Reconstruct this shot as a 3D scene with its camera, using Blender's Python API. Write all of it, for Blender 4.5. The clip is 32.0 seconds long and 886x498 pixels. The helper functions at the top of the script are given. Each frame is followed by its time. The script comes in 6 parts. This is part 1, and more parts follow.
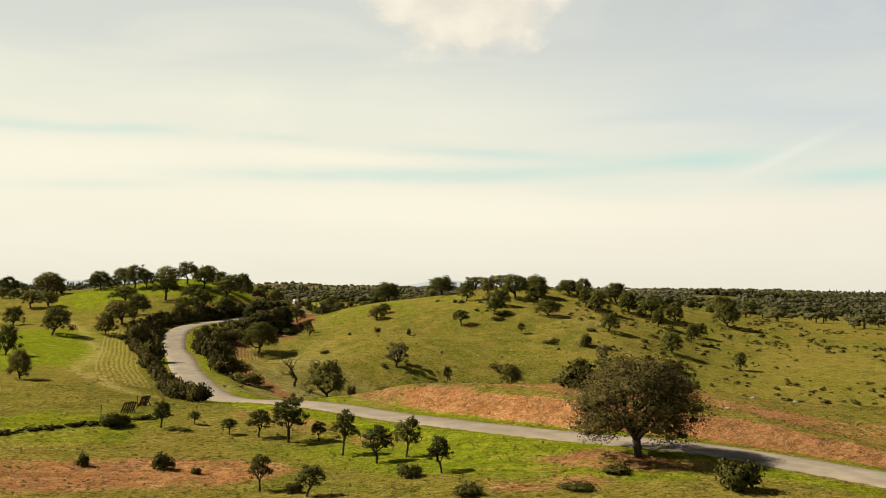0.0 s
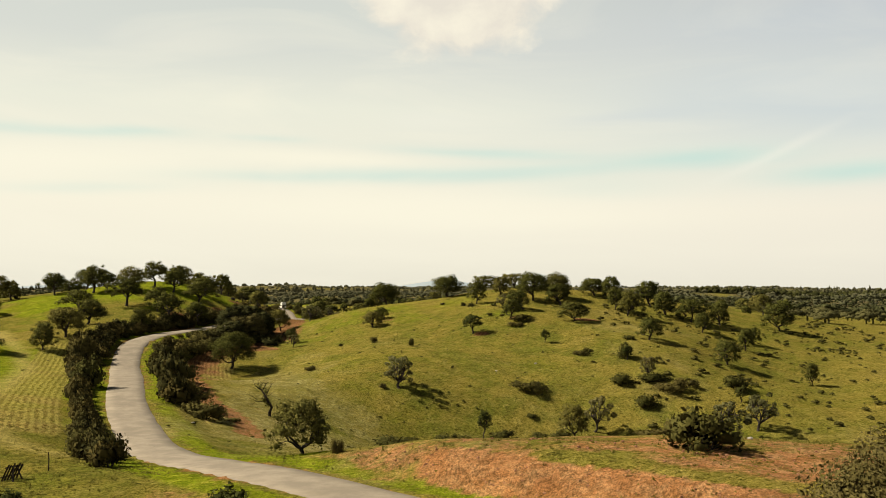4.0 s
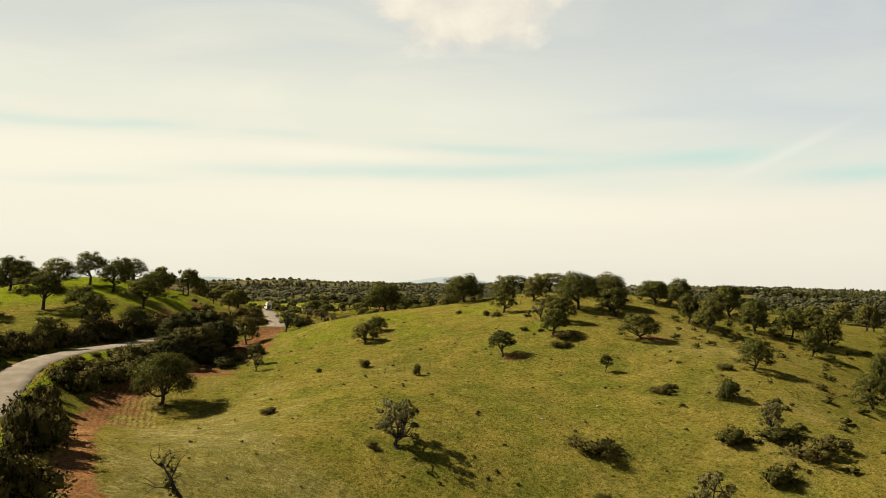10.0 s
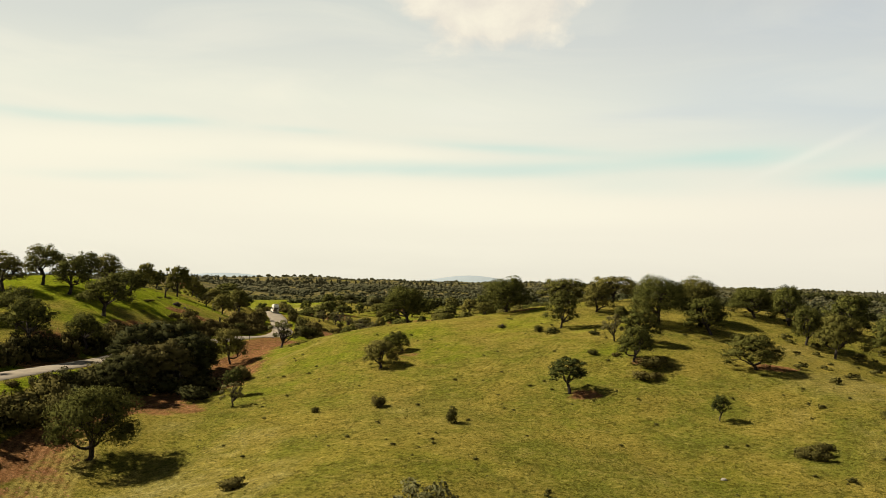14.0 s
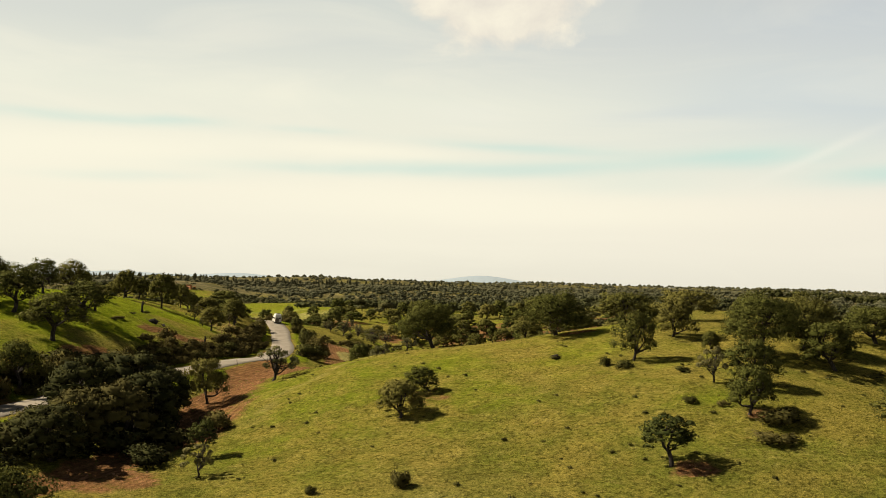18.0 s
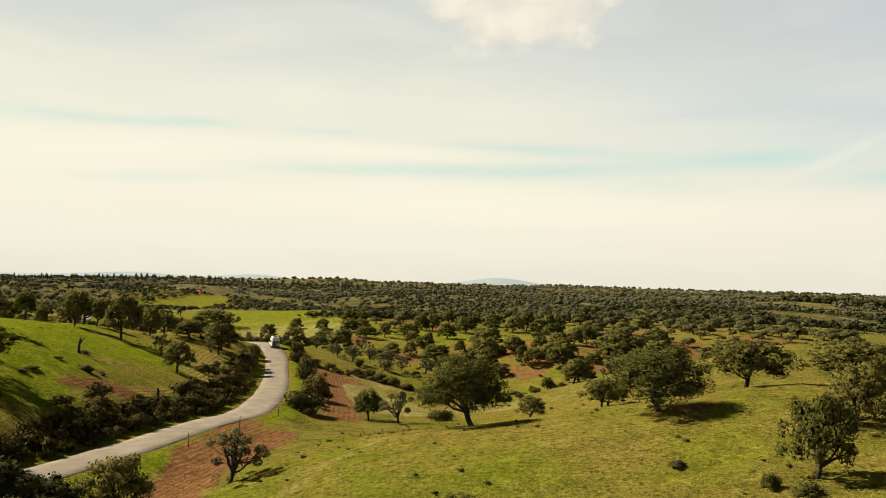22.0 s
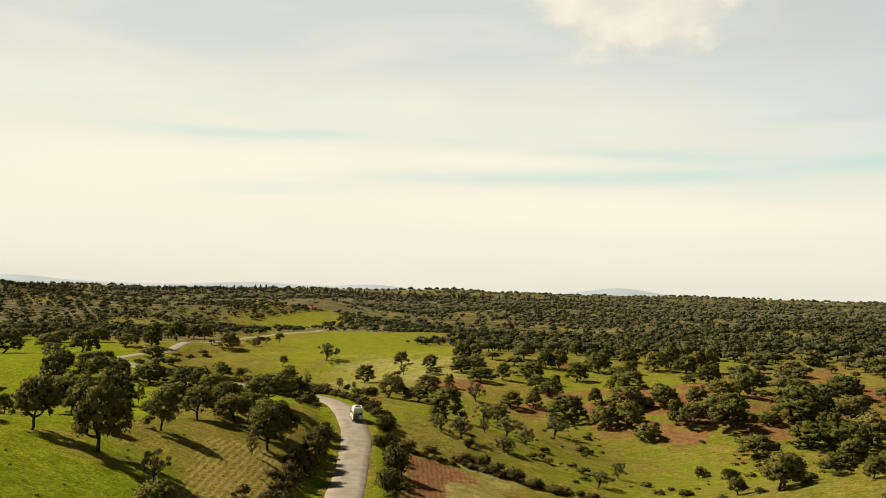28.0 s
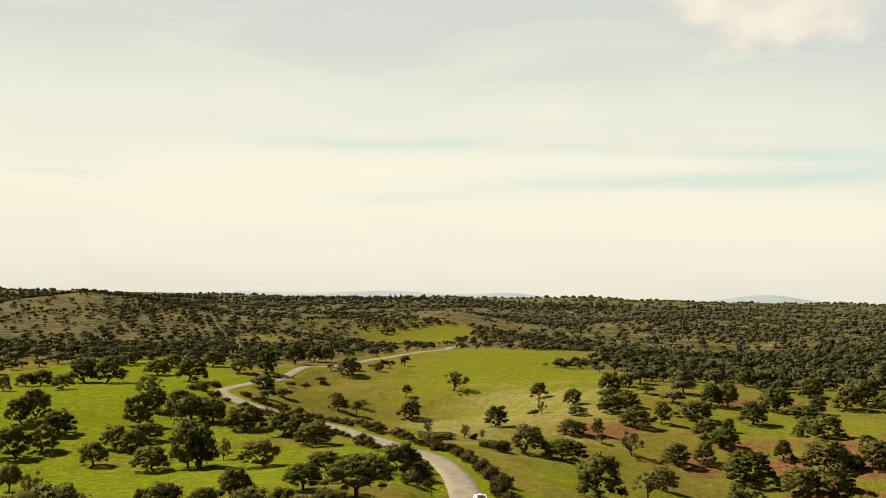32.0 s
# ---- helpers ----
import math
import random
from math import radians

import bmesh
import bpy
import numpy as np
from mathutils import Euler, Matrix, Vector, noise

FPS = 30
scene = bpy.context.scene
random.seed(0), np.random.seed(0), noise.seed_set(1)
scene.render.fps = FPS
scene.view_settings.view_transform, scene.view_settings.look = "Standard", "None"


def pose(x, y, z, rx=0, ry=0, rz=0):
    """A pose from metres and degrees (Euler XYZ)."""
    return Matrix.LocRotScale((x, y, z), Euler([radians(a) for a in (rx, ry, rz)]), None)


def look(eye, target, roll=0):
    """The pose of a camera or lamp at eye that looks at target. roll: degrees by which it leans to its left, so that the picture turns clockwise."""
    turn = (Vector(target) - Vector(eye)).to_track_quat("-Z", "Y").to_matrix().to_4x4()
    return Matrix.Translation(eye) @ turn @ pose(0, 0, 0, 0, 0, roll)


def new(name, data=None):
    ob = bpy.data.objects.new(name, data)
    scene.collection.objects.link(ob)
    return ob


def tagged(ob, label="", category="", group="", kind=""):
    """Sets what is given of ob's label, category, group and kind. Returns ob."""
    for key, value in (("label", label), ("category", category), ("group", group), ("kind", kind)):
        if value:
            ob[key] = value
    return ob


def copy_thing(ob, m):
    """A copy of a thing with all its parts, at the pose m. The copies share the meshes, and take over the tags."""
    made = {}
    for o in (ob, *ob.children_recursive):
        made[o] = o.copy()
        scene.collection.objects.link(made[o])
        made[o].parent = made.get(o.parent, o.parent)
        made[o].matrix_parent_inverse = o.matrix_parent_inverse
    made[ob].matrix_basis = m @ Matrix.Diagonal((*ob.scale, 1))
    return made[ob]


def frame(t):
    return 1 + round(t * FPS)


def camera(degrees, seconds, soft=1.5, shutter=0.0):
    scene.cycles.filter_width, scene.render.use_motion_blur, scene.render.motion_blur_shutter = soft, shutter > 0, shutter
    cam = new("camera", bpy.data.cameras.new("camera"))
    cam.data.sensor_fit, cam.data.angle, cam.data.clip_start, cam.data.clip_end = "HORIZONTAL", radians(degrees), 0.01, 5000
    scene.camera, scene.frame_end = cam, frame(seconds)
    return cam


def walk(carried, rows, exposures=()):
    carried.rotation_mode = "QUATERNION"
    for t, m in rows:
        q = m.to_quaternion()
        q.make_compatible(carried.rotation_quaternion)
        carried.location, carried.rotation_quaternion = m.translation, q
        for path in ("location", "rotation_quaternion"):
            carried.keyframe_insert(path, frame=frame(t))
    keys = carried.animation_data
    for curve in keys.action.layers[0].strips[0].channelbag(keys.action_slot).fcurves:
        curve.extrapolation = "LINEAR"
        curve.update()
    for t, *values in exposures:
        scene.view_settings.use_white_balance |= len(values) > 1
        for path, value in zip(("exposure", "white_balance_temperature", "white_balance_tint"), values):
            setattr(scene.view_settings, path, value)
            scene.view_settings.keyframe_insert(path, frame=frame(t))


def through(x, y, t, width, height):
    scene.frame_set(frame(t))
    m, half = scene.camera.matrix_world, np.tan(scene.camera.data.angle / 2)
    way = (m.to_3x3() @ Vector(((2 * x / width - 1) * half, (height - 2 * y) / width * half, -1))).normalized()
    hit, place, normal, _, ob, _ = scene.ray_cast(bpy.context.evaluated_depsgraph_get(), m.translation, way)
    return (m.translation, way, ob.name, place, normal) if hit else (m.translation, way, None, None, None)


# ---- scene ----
cam = camera(51.3, 32.0, soft=0.9)
PATH = [
    (0, (3.309, 1.086, 28.217), (3.273, 3.083, 28.32), 0.9),
    (0.5, (2.922, 5.638, 28.333), (2.886, 7.635, 28.435), 0.9),
    (1, (2.509, 10.12, 28.384), (2.474, 12.117, 28.488), 0.8),
    (1.5, (2.07, 14.631, 28.391), (2.036, 16.628, 28.496), 0.7),
    (2, (1.627, 19.279, 28.4), (1.594, 21.276, 28.506), 0.6),
    (2.5, (1.18, 23.952, 28.439), (1.149, 25.949, 28.545), 0.6),
    (3, (0.712, 28.427, 28.515), (0.684, 30.424, 28.62), 0.5),
    (3.5, (0.272, 32.46, 28.627), (0.247, 34.457, 28.731), 0.4),
    (5.5, (-0.488, 45.593, 28.975), (-0.509, 47.59, 29.076), 0.4),
    (6, (-0.63, 49.075, 29.068), (-0.651, 51.073, 29.168), 0.4),
    (6.5, (-0.891, 52.974, 29.227), (-0.909, 54.971, 29.326), 0.5),
    (7, (-1.162, 57.319, 29.403), (-1.177, 59.316, 29.501), 0.5),
    (7.5, (-1.374, 62.058, 29.576), (-1.389, 64.056, 29.673), 0.6),
    (8, (-1.6, 67.102, 29.751), (-1.618, 69.099, 29.848), 0.7),
    (8.5, (-1.878, 72.256, 29.923), (-1.9, 74.254, 30.018), 0.8),
    (9, (-2.139, 77.599, 30.098), (-2.165, 79.596, 30.193), 0.9),
    (9.5, (-2.373, 83.189, 30.29), (-2.404, 85.186, 30.385), 1.0),
    (10, (-2.619, 88.862, 30.485), (-2.656, 90.86, 30.58), 1.1),
    (10.5, (-2.892, 94.498, 30.66), (-2.936, 96.496, 30.755), 1.2),
    (11, (-3.27, 100.061, 30.844), (-3.32, 102.058, 30.939), 1.3),
    (11.5, (-3.758, 105.319, 31.053), (-3.814, 107.316, 31.148), 1.3),
    (12, (-4.226, 110.129, 31.247), (-4.287, 112.126, 31.342), 1.4),
    (12.5, (-4.638, 114.585, 31.422), (-4.707, 116.581, 31.516), 1.5),
    (13, (-5.045, 118.775, 31.581), (-5.12, 120.771, 31.674), 1.6),
    (13.5, (-5.46, 122.729, 31.716), (-5.539, 124.725, 31.807), 1.6),
    (14, (-5.854, 126.482, 31.82), (-5.937, 128.479, 31.91), 1.7),
    (14.5, (-6.213, 129.985, 31.932), (-6.3, 131.981, 32.02), 1.7),
    (16.5, (-8.179, 142.408, 33.292), (-8.276, 144.404, 33.378), 1.7),
    (17, (-8.77, 146.707, 33.49), (-8.868, 148.703, 33.578), 1.7),
    (17.5, (-9.382, 150.982, 33.709), (-9.483, 152.977, 33.797), 1.7),
    (18, (-9.988, 155.391, 33.971), (-10.093, 157.386, 34.06), 1.7),
    (18.5, (-10.557, 159.977, 34.26), (-10.666, 161.972, 34.349), 1.7),
    (19, (-11.084, 164.695, 34.581), (-11.196, 166.69, 34.669), 1.7),
    (19.5, (-11.598, 169.493, 34.998), (-11.714, 171.487, 35.087), 1.8),
    (20, (-12.146, 174.38, 35.53), (-12.266, 176.374, 35.619), 1.7),
    (20.5, (-12.744, 179.333, 36.11), (-12.868, 181.327, 36.2), 1.8),
    (21, (-13.348, 184.278, 36.72), (-13.477, 186.272, 36.811), 1.8),
    (21.5, (-13.907, 189.213, 37.387), (-14.041, 191.206, 37.478), 1.9),
    (22, (-14.467, 194.196, 38.139), (-14.608, 196.189, 38.23), 1.9),
    (22.5, (-15.103, 199.211, 38.973), (-15.25, 201.203, 39.063), 2.0),
    (23, (-15.76, 204.171, 39.806), (-15.914, 206.163, 39.895), 2.1),
    (23.5, (-16.309, 208.893, 40.511), (-16.474, 210.885, 40.602), 2.1),
    (24, (-16.766, 213.437, 41.091), (-16.944, 215.427, 41.183), 2.0),
    (24.5, (-17.258, 217.982, 41.642), (-17.451, 219.97, 41.736), 1.9),
    (25, (-17.797, 222.533, 42.235), (-18.008, 224.52, 42.332), 1.9),
    (25.5, (-18.335, 227.003, 42.885), (-18.569, 228.987, 42.984), 1.9),
    (27.5, (-21.441, 246.158, 45.594), (-21.801, 248.122, 45.694), 2.0),
    (28, (-22.562, 251.381, 46.345), (-22.954, 253.34, 46.446), 2.0),
    (28.5, (-23.654, 256.599, 47.104), (-24.077, 258.551, 47.205), 2.0),
    (29, (-24.79, 262.014, 47.857), (-25.246, 263.958, 47.958), 2.0),
    (29.5, (-26.019, 267.613, 48.584), (-26.509, 269.55, 48.684), 2.0),
    (30, (-27.292, 273.102, 49.256), (-27.819, 275.029, 49.357), 2.0),
    (30.5, (-28.62, 278.326, 49.905), (-29.188, 280.241, 50.007), 2.0),
    (31, (-30.103, 283.616, 50.542), (-30.711, 285.518, 50.644), 1.9),
    (31.5, (-31.806, 289.239, 51.114), (-32.45, 291.13, 51.219), 1.8),
    (32, (-33.739, 295.22, 51.705), (-34.412, 297.1, 51.812), 1.7),
]
EXPOSURE = 1.22
walk(cam, [(t, look(eye, target, roll)) for t, eye, target, roll in PATH], exposures=((0.0, EXPOSURE), (32.0, EXPOSURE)))

# ---- light ----
SUN_AZ, SUN_EL = 279.0, 43.0            # compass degrees from +y, clockwise: the sun stands on the left, a little ahead
world = bpy.data.worlds.new("sky")
scene.world = world
world.use_nodes = True
wn, wl = world.node_tree.nodes, world.node_tree.links
wn.clear()


def wmath(op, a, b=None, clamp=False):
    n = wn.new("ShaderNodeMath")
    n.operation, n.use_clamp = op, clamp
    for i, v in enumerate((a, b)):
        if v is None:
            continue
        if isinstance(v, (int, float)):
            n.inputs[i].default_value = v
        else:
            wl.new(v, n.inputs[i])
    return n.outputs[0]


def wramp(value, stops):
    n = wn.new("ShaderNodeValToRGB")
    while len(n.color_ramp.elements) < len(stops):
        n.color_ramp.elements.new(0.5)
    for e, (at, c) in zip(n.color_ramp.elements, stops):
        e.position, e.color = at, (*c, 1)
    wl.new(value, n.inputs[0])
    return n.outputs[0]


def wmix(fac, a, b):
    n = wn.new("ShaderNodeMix")
    n.data_type = "RGBA"
    for sock, v in ((n.inputs[0], fac), (n.inputs[6], a), (n.inputs[7], b)):
        if isinstance(v, (int, float)):
            sock.default_value = v
        elif isinstance(v, tuple):
            sock.default_value = (*v, 1)
        else:
            wl.new(v, sock)
    return n.outputs[2]


def wnoise(vector, scale, detail, rough, distort=0.0):
    n = wn.new("ShaderNodeTexNoise")
    n.inputs["Scale"].default_value, n.inputs["Detail"].default_value = scale, detail
    n.inputs["Roughness"].default_value, n.inputs["Distortion"].default_value = rough, distort
    wl.new(vector, n.inputs["Vector"])
    return n.outputs[0]


sky = wn.new("ShaderNodeTexSky")
sky.sky_type, sky.sun_disc = "NISHITA", False
sky.sun_elevation, sky.sun_rotation = radians(SUN_EL), radians(SUN_AZ)
sky.dust_density, sky.air_density = 1.0, 1.0
clear = wmix(1.0, (0, 0, 0), sky.outputs[0])
scaled = wn.new("ShaderNodeVectorMath")
scaled.operation = "SCALE"
scaled.inputs[3].default_value = 0.028
wl.new(clear, scaled.inputs[0])
blue = scaled.outputs[0]
where = wn.new("ShaderNodeTexCoord").outputs["Generated"]
split = wn.new("ShaderNodeSeparateXYZ")
wl.new(where, split.inputs[0])
dx, dy, dz = split.outputs
azim = wmath("ARCTAN2", dx, dy)
# angles in a sheet: across (azimuth) and up (elevation), both in radians
sheet = wn.new("ShaderNodeCombineXYZ")
wl.new(azim, sheet.inputs[0])
wl.new(wmath("MULTIPLY", wmath("ARCSINE", dz), 5.0), sheet.inputs[1])
wisp = wnoise(sheet.outputs[0], 3.0, 6.0, 0.58, 0.8)
streak = wnoise(sheet.outputs[0], 1.7, 5.0, 0.55, 0.5)
veil = wramp(dz, [(0.0, (0.79, 0.755, 0.625)), (0.045, (0.90, 0.855, 0.70)), (0.10, (0.93, 0.88, 0.715)), (0.145, (0.86, 0.84, 0.70)),
                  (0.20, (0.83, 0.83, 0.70)), (0.26, (0.69, 0.71, 0.65)), (0.34, (0.63, 0.67, 0.62)), (0.55, (0.10, 0.12, 0.14)), (1.0, (0.04, 0.06, 0.09))])
# the warm side towards the sun, the cooler grey away from it
side = wmath("MULTIPLY", wmath("ADD", azim, 0.10), 1.5, True)
veil = wmix(wmath("MULTIPLY", side, 0.75), veil, wramp(dz, [(0.0, (0.80, 0.76, 0.65)), (0.09, (0.88, 0.82, 0.70)), (0.16, (0.66, 0.72, 0.69)), (0.28, (0.52, 0.55, 0.60)), (0.55, (0.10, 0.12, 0.15)), (1.0, (0.04, 0.06, 0.09))]))
# thin gaps of pale blue-green between the layers: azimuth and length in degrees, height and thickness as sines, slope, strength
def drift(a0, d0, length, thick, slope, much):
    u = wmath("MULTIPLY", wmath("SUBTRACT", azim, radians(a0)), 1 / radians(length))
    rise = wmath("SUBTRACT", wmath("SUBTRACT", dz, d0), wmath("MULTIPLY", u, slope * length))
    v = wmath("DIVIDE", wmath("ADD", rise, wmath("MULTIPLY", wmath("SUBTRACT", streak, 0.5), 0.03)), thick)
    far = wmath("ADD", wmath("MULTIPLY", u, u), wmath("MULTIPLY", v, v))
    return wmath("MULTIPLY", wmath("POWER", 2.718, wmath("MULTIPLY", far, -1.0)), much)


toned = veil
for tint, rows in (((0.99, 0.94, 0.75), ((-22, 0.138, 9, 0.018, 0, 0.55), (-9, 0.147, 7, 0.009, -0.0004, 0.6), (-30, 0.125, 12, 0.03, 0, 0.5), (-3, 0.095, 14, 0.022, 0.0004, 0.5), (6, 0.083, 9, 0.012, 0, 0.35))),
                   ((0.57, 0.64, 0.68), ((18, 0.205, 8, 0.030, 0, 0.45), (25, 0.185, 7, 0.030, 0, 0.45), (11, 0.190, 4, 0.008, 0.0008, 0.30), (22, 0.272, 8, 0.03, 0, 0.25))),
                   ((0.57, 0.76, 0.685), ((-6, 0.1285, 9, 0.008, 0.0005, 0.62), (4.5, 0.136, 7, 0.009, 0.0006, 0.55), (2.5, 0.1555, 5.5, 0.0055, -0.0007, 0.62), (15, 0.145, 5, 0.010, 0.0003, 0.75), (24, 0.126, 5, 0.010, 0.0003, 0.80),
                                            (-20, 0.1655, 3, 0.0045, 0.0008, 0.5), (-11.5, 0.166, 2.4, 0.004, 0, 0.3), (-25, 0.1615, 6.5, 0.0055, 0.0002, 0.42), (-43, 0.118, 3, 0.004, 0, 0.3), (-22, 0.107, 5, 0.006, 0.0006, 0.25), (9, 0.118, 5, 0.012, 0, 0.2))),
                   ((0.92, 0.89, 0.77), ((19.3, 0.147, 3.0, 0.005, 0.0073, 0.38), (-1.5, 0.19, 3, 0.012, 0, 0.25)))):
    for row in rows:
        toned = wmix(drift(*row), toned, tint)
puff = wmath("MULTIPLY", wmath("SUBTRACT", wisp, 0.46), 4.0, True)
toned = wmix(wmath("MULTIPLY", puff, wmath("SUBTRACT", 0.34, wmath("MULTIPLY", side, 0.24))), toned, (0.97, 0.92, 0.745))
# one bright cumulus, high up ahead
round_sheet = wn.new("ShaderNodeCombineXYZ")
wl.new(azim, round_sheet.inputs[0])
wl.new(wmath("MULTIPLY", dz, 1.5), round_sheet.inputs[1])
cloud = wnoise(round_sheet.outputs[0], 11.0, 7.0, 0.58, 0.2)
cx = wmath("DIVIDE", wmath("SUBTRACT", azim, 0.002), 0.125)
cz = wmath("DIVIDE", wmath("SUBTRACT", dz, 0.330), 0.084)
far_off = wmath("ADD", wmath("MULTIPLY", cx, cx), wmath("MULTIPLY", cz, cz))
mass = wmath("ADD", wmath("SUBTRACT", 1.0, far_off), wmath("MULTIPLY", wmath("SUBTRACT", cloud, 0.5), 2.3))
mass = wmath("MULTIPLY", mass, 2.3, True)
toned = wmix(wmath("MULTIPLY", mass, 0.92), toned, wmix(wmath("MULTIPLY", wmath("SUBTRACT", cloud, 0.42), 3.6, True), (0.82, 0.76, 0.65), (1.02, 0.95, 0.76)))
cover_up = wramp(dz, [(0.0, (1, 1, 1)), (0.34, (1, 1, 1)), (0.60, (0.12, 0.12, 0.12))])
shown = wmix(cover_up, blue, toned)
bg = wn.new("ShaderNodeBackground")
bg.inputs[1].default_value = 0.432
wl.new(shown, bg.inputs[0])
wl.new(bg.outputs[0], wn.new("ShaderNodeOutputWorld").inputs[0])

sun = new("sun", bpy.data.lights.new("sun", "SUN"))
sun.data.energy, sun.data.angle, sun.data.color = 5.0, radians(0.6), (1.0, 0.90, 0.72)
az, el = radians(SUN_AZ), radians(SUN_EL)
to_sun = Vector((math.sin(az) * math.cos(el), math.cos(az) * math.cos(el), math.sin(el)))
sun.matrix_world = look(to_sun * 300, (0, 0, 0))

# ---- materials ----


class Paint:
    """A small builder of node materials; coordinates are metres."""

    def __init__(self, name, rough=0.9, metal=0.0, spec=0.2):
        self.m = bpy.data.materials.new(name)
        self.m.use_nodes = True
        self.t = self.m.node_tree
        self.b = self.t.nodes["Principled BSDF"]
        self.b.inputs["Roughness"].default_value = rough
        self.b.inputs["Metallic"].default_value = metal
        self.b.inputs["Specular IOR Level"].default_value = spec
        self.co = self.t.nodes.new("ShaderNodeTexCoord").outputs["Object"]

    def put(self, v, sock):
        if isinstance(v, tuple):
            sock.default_value = (*v, 1) if len(v) == 3 and sock.type == "RGBA" else v
        elif isinstance(v, (int, float)):
            sock.default_value = v
        else:
            self.t.links.new(v, sock)

    def stretch(self, x, y, z, turn=0.0):
        n = self.t.nodes.new("ShaderNodeMapping")
        n.inputs["Scale"].default_value = (x, y, z)
        n.inputs["Rotation"].default_value = (0, 0, radians(turn))
        self.t.links.new(self.co, n.inputs[0])
        return n.outputs[0]

    def noise(self, scale, detail=4.0, rough=0.6, co=None, distort=0.0):
        n = self.t.nodes.new("ShaderNodeTexNoise")
        n.inputs["Scale"].default_value, n.inputs["Detail"].default_value = scale, detail
        n.inputs["Roughness"].default_value, n.inputs["Distortion"].default_value = rough, distort
        self.t.links.new(co or self.co, n.inputs["Vector"])
        return n.outputs[0]

    def math(self, op, a, b=0.0, clamp=False):
        n = self.t.nodes.new("ShaderNodeMath")
        n.operation, n.use_clamp = op, clamp
        self.put(a, n.inputs[0])
        self.put(b, n.inputs[1])
        return n.outputs[0]

    def step(self, v, low, high):
        n = self.t.nodes.new("ShaderNodeMapRange")
        n.interpolation_type = "SMOOTHSTEP"
        self.put(v, n.inputs[0])
        n.inputs[1].default_value, n.inputs[2].default_value = low, high
        return n.outputs[0]

    def mix(self, f, a, b, mode="MIX"):
        n = self.t.nodes.new("ShaderNodeMix")
        n.data_type, n.blend_type = "RGBA", mode
        self.put(f, n.inputs[0])
        self.put(a, n.inputs[6])
        self.put(b, n.inputs[7])
        return n.outputs[2]

    def layer(self, name):
        n = self.t.nodes.new("ShaderNodeAttribute")
        n.attribute_name = name
        return n.outputs["Fac"]

    def own(self):
        return self.t.nodes.new("ShaderNodeObjectInfo").outputs["Random"]

    def island(self):
        return self.t.nodes.new("ShaderNodeNewGeometry").outputs["Random Per Island"]

    def bump(self, height, strength, distance):
        n = self.t.nodes.new("ShaderNodeBump")
        n.inputs["Strength"].default_value, n.inputs["Distance"].default_value = strength, distance
        self.t.links.new(height, n.inputs["Height"])
        self.t.links.new(n.outputs[0], self.b.inputs["Normal"])

    def colour(self, c):
        self.put(c, self.b.inputs["Base Color"])
        return self.m


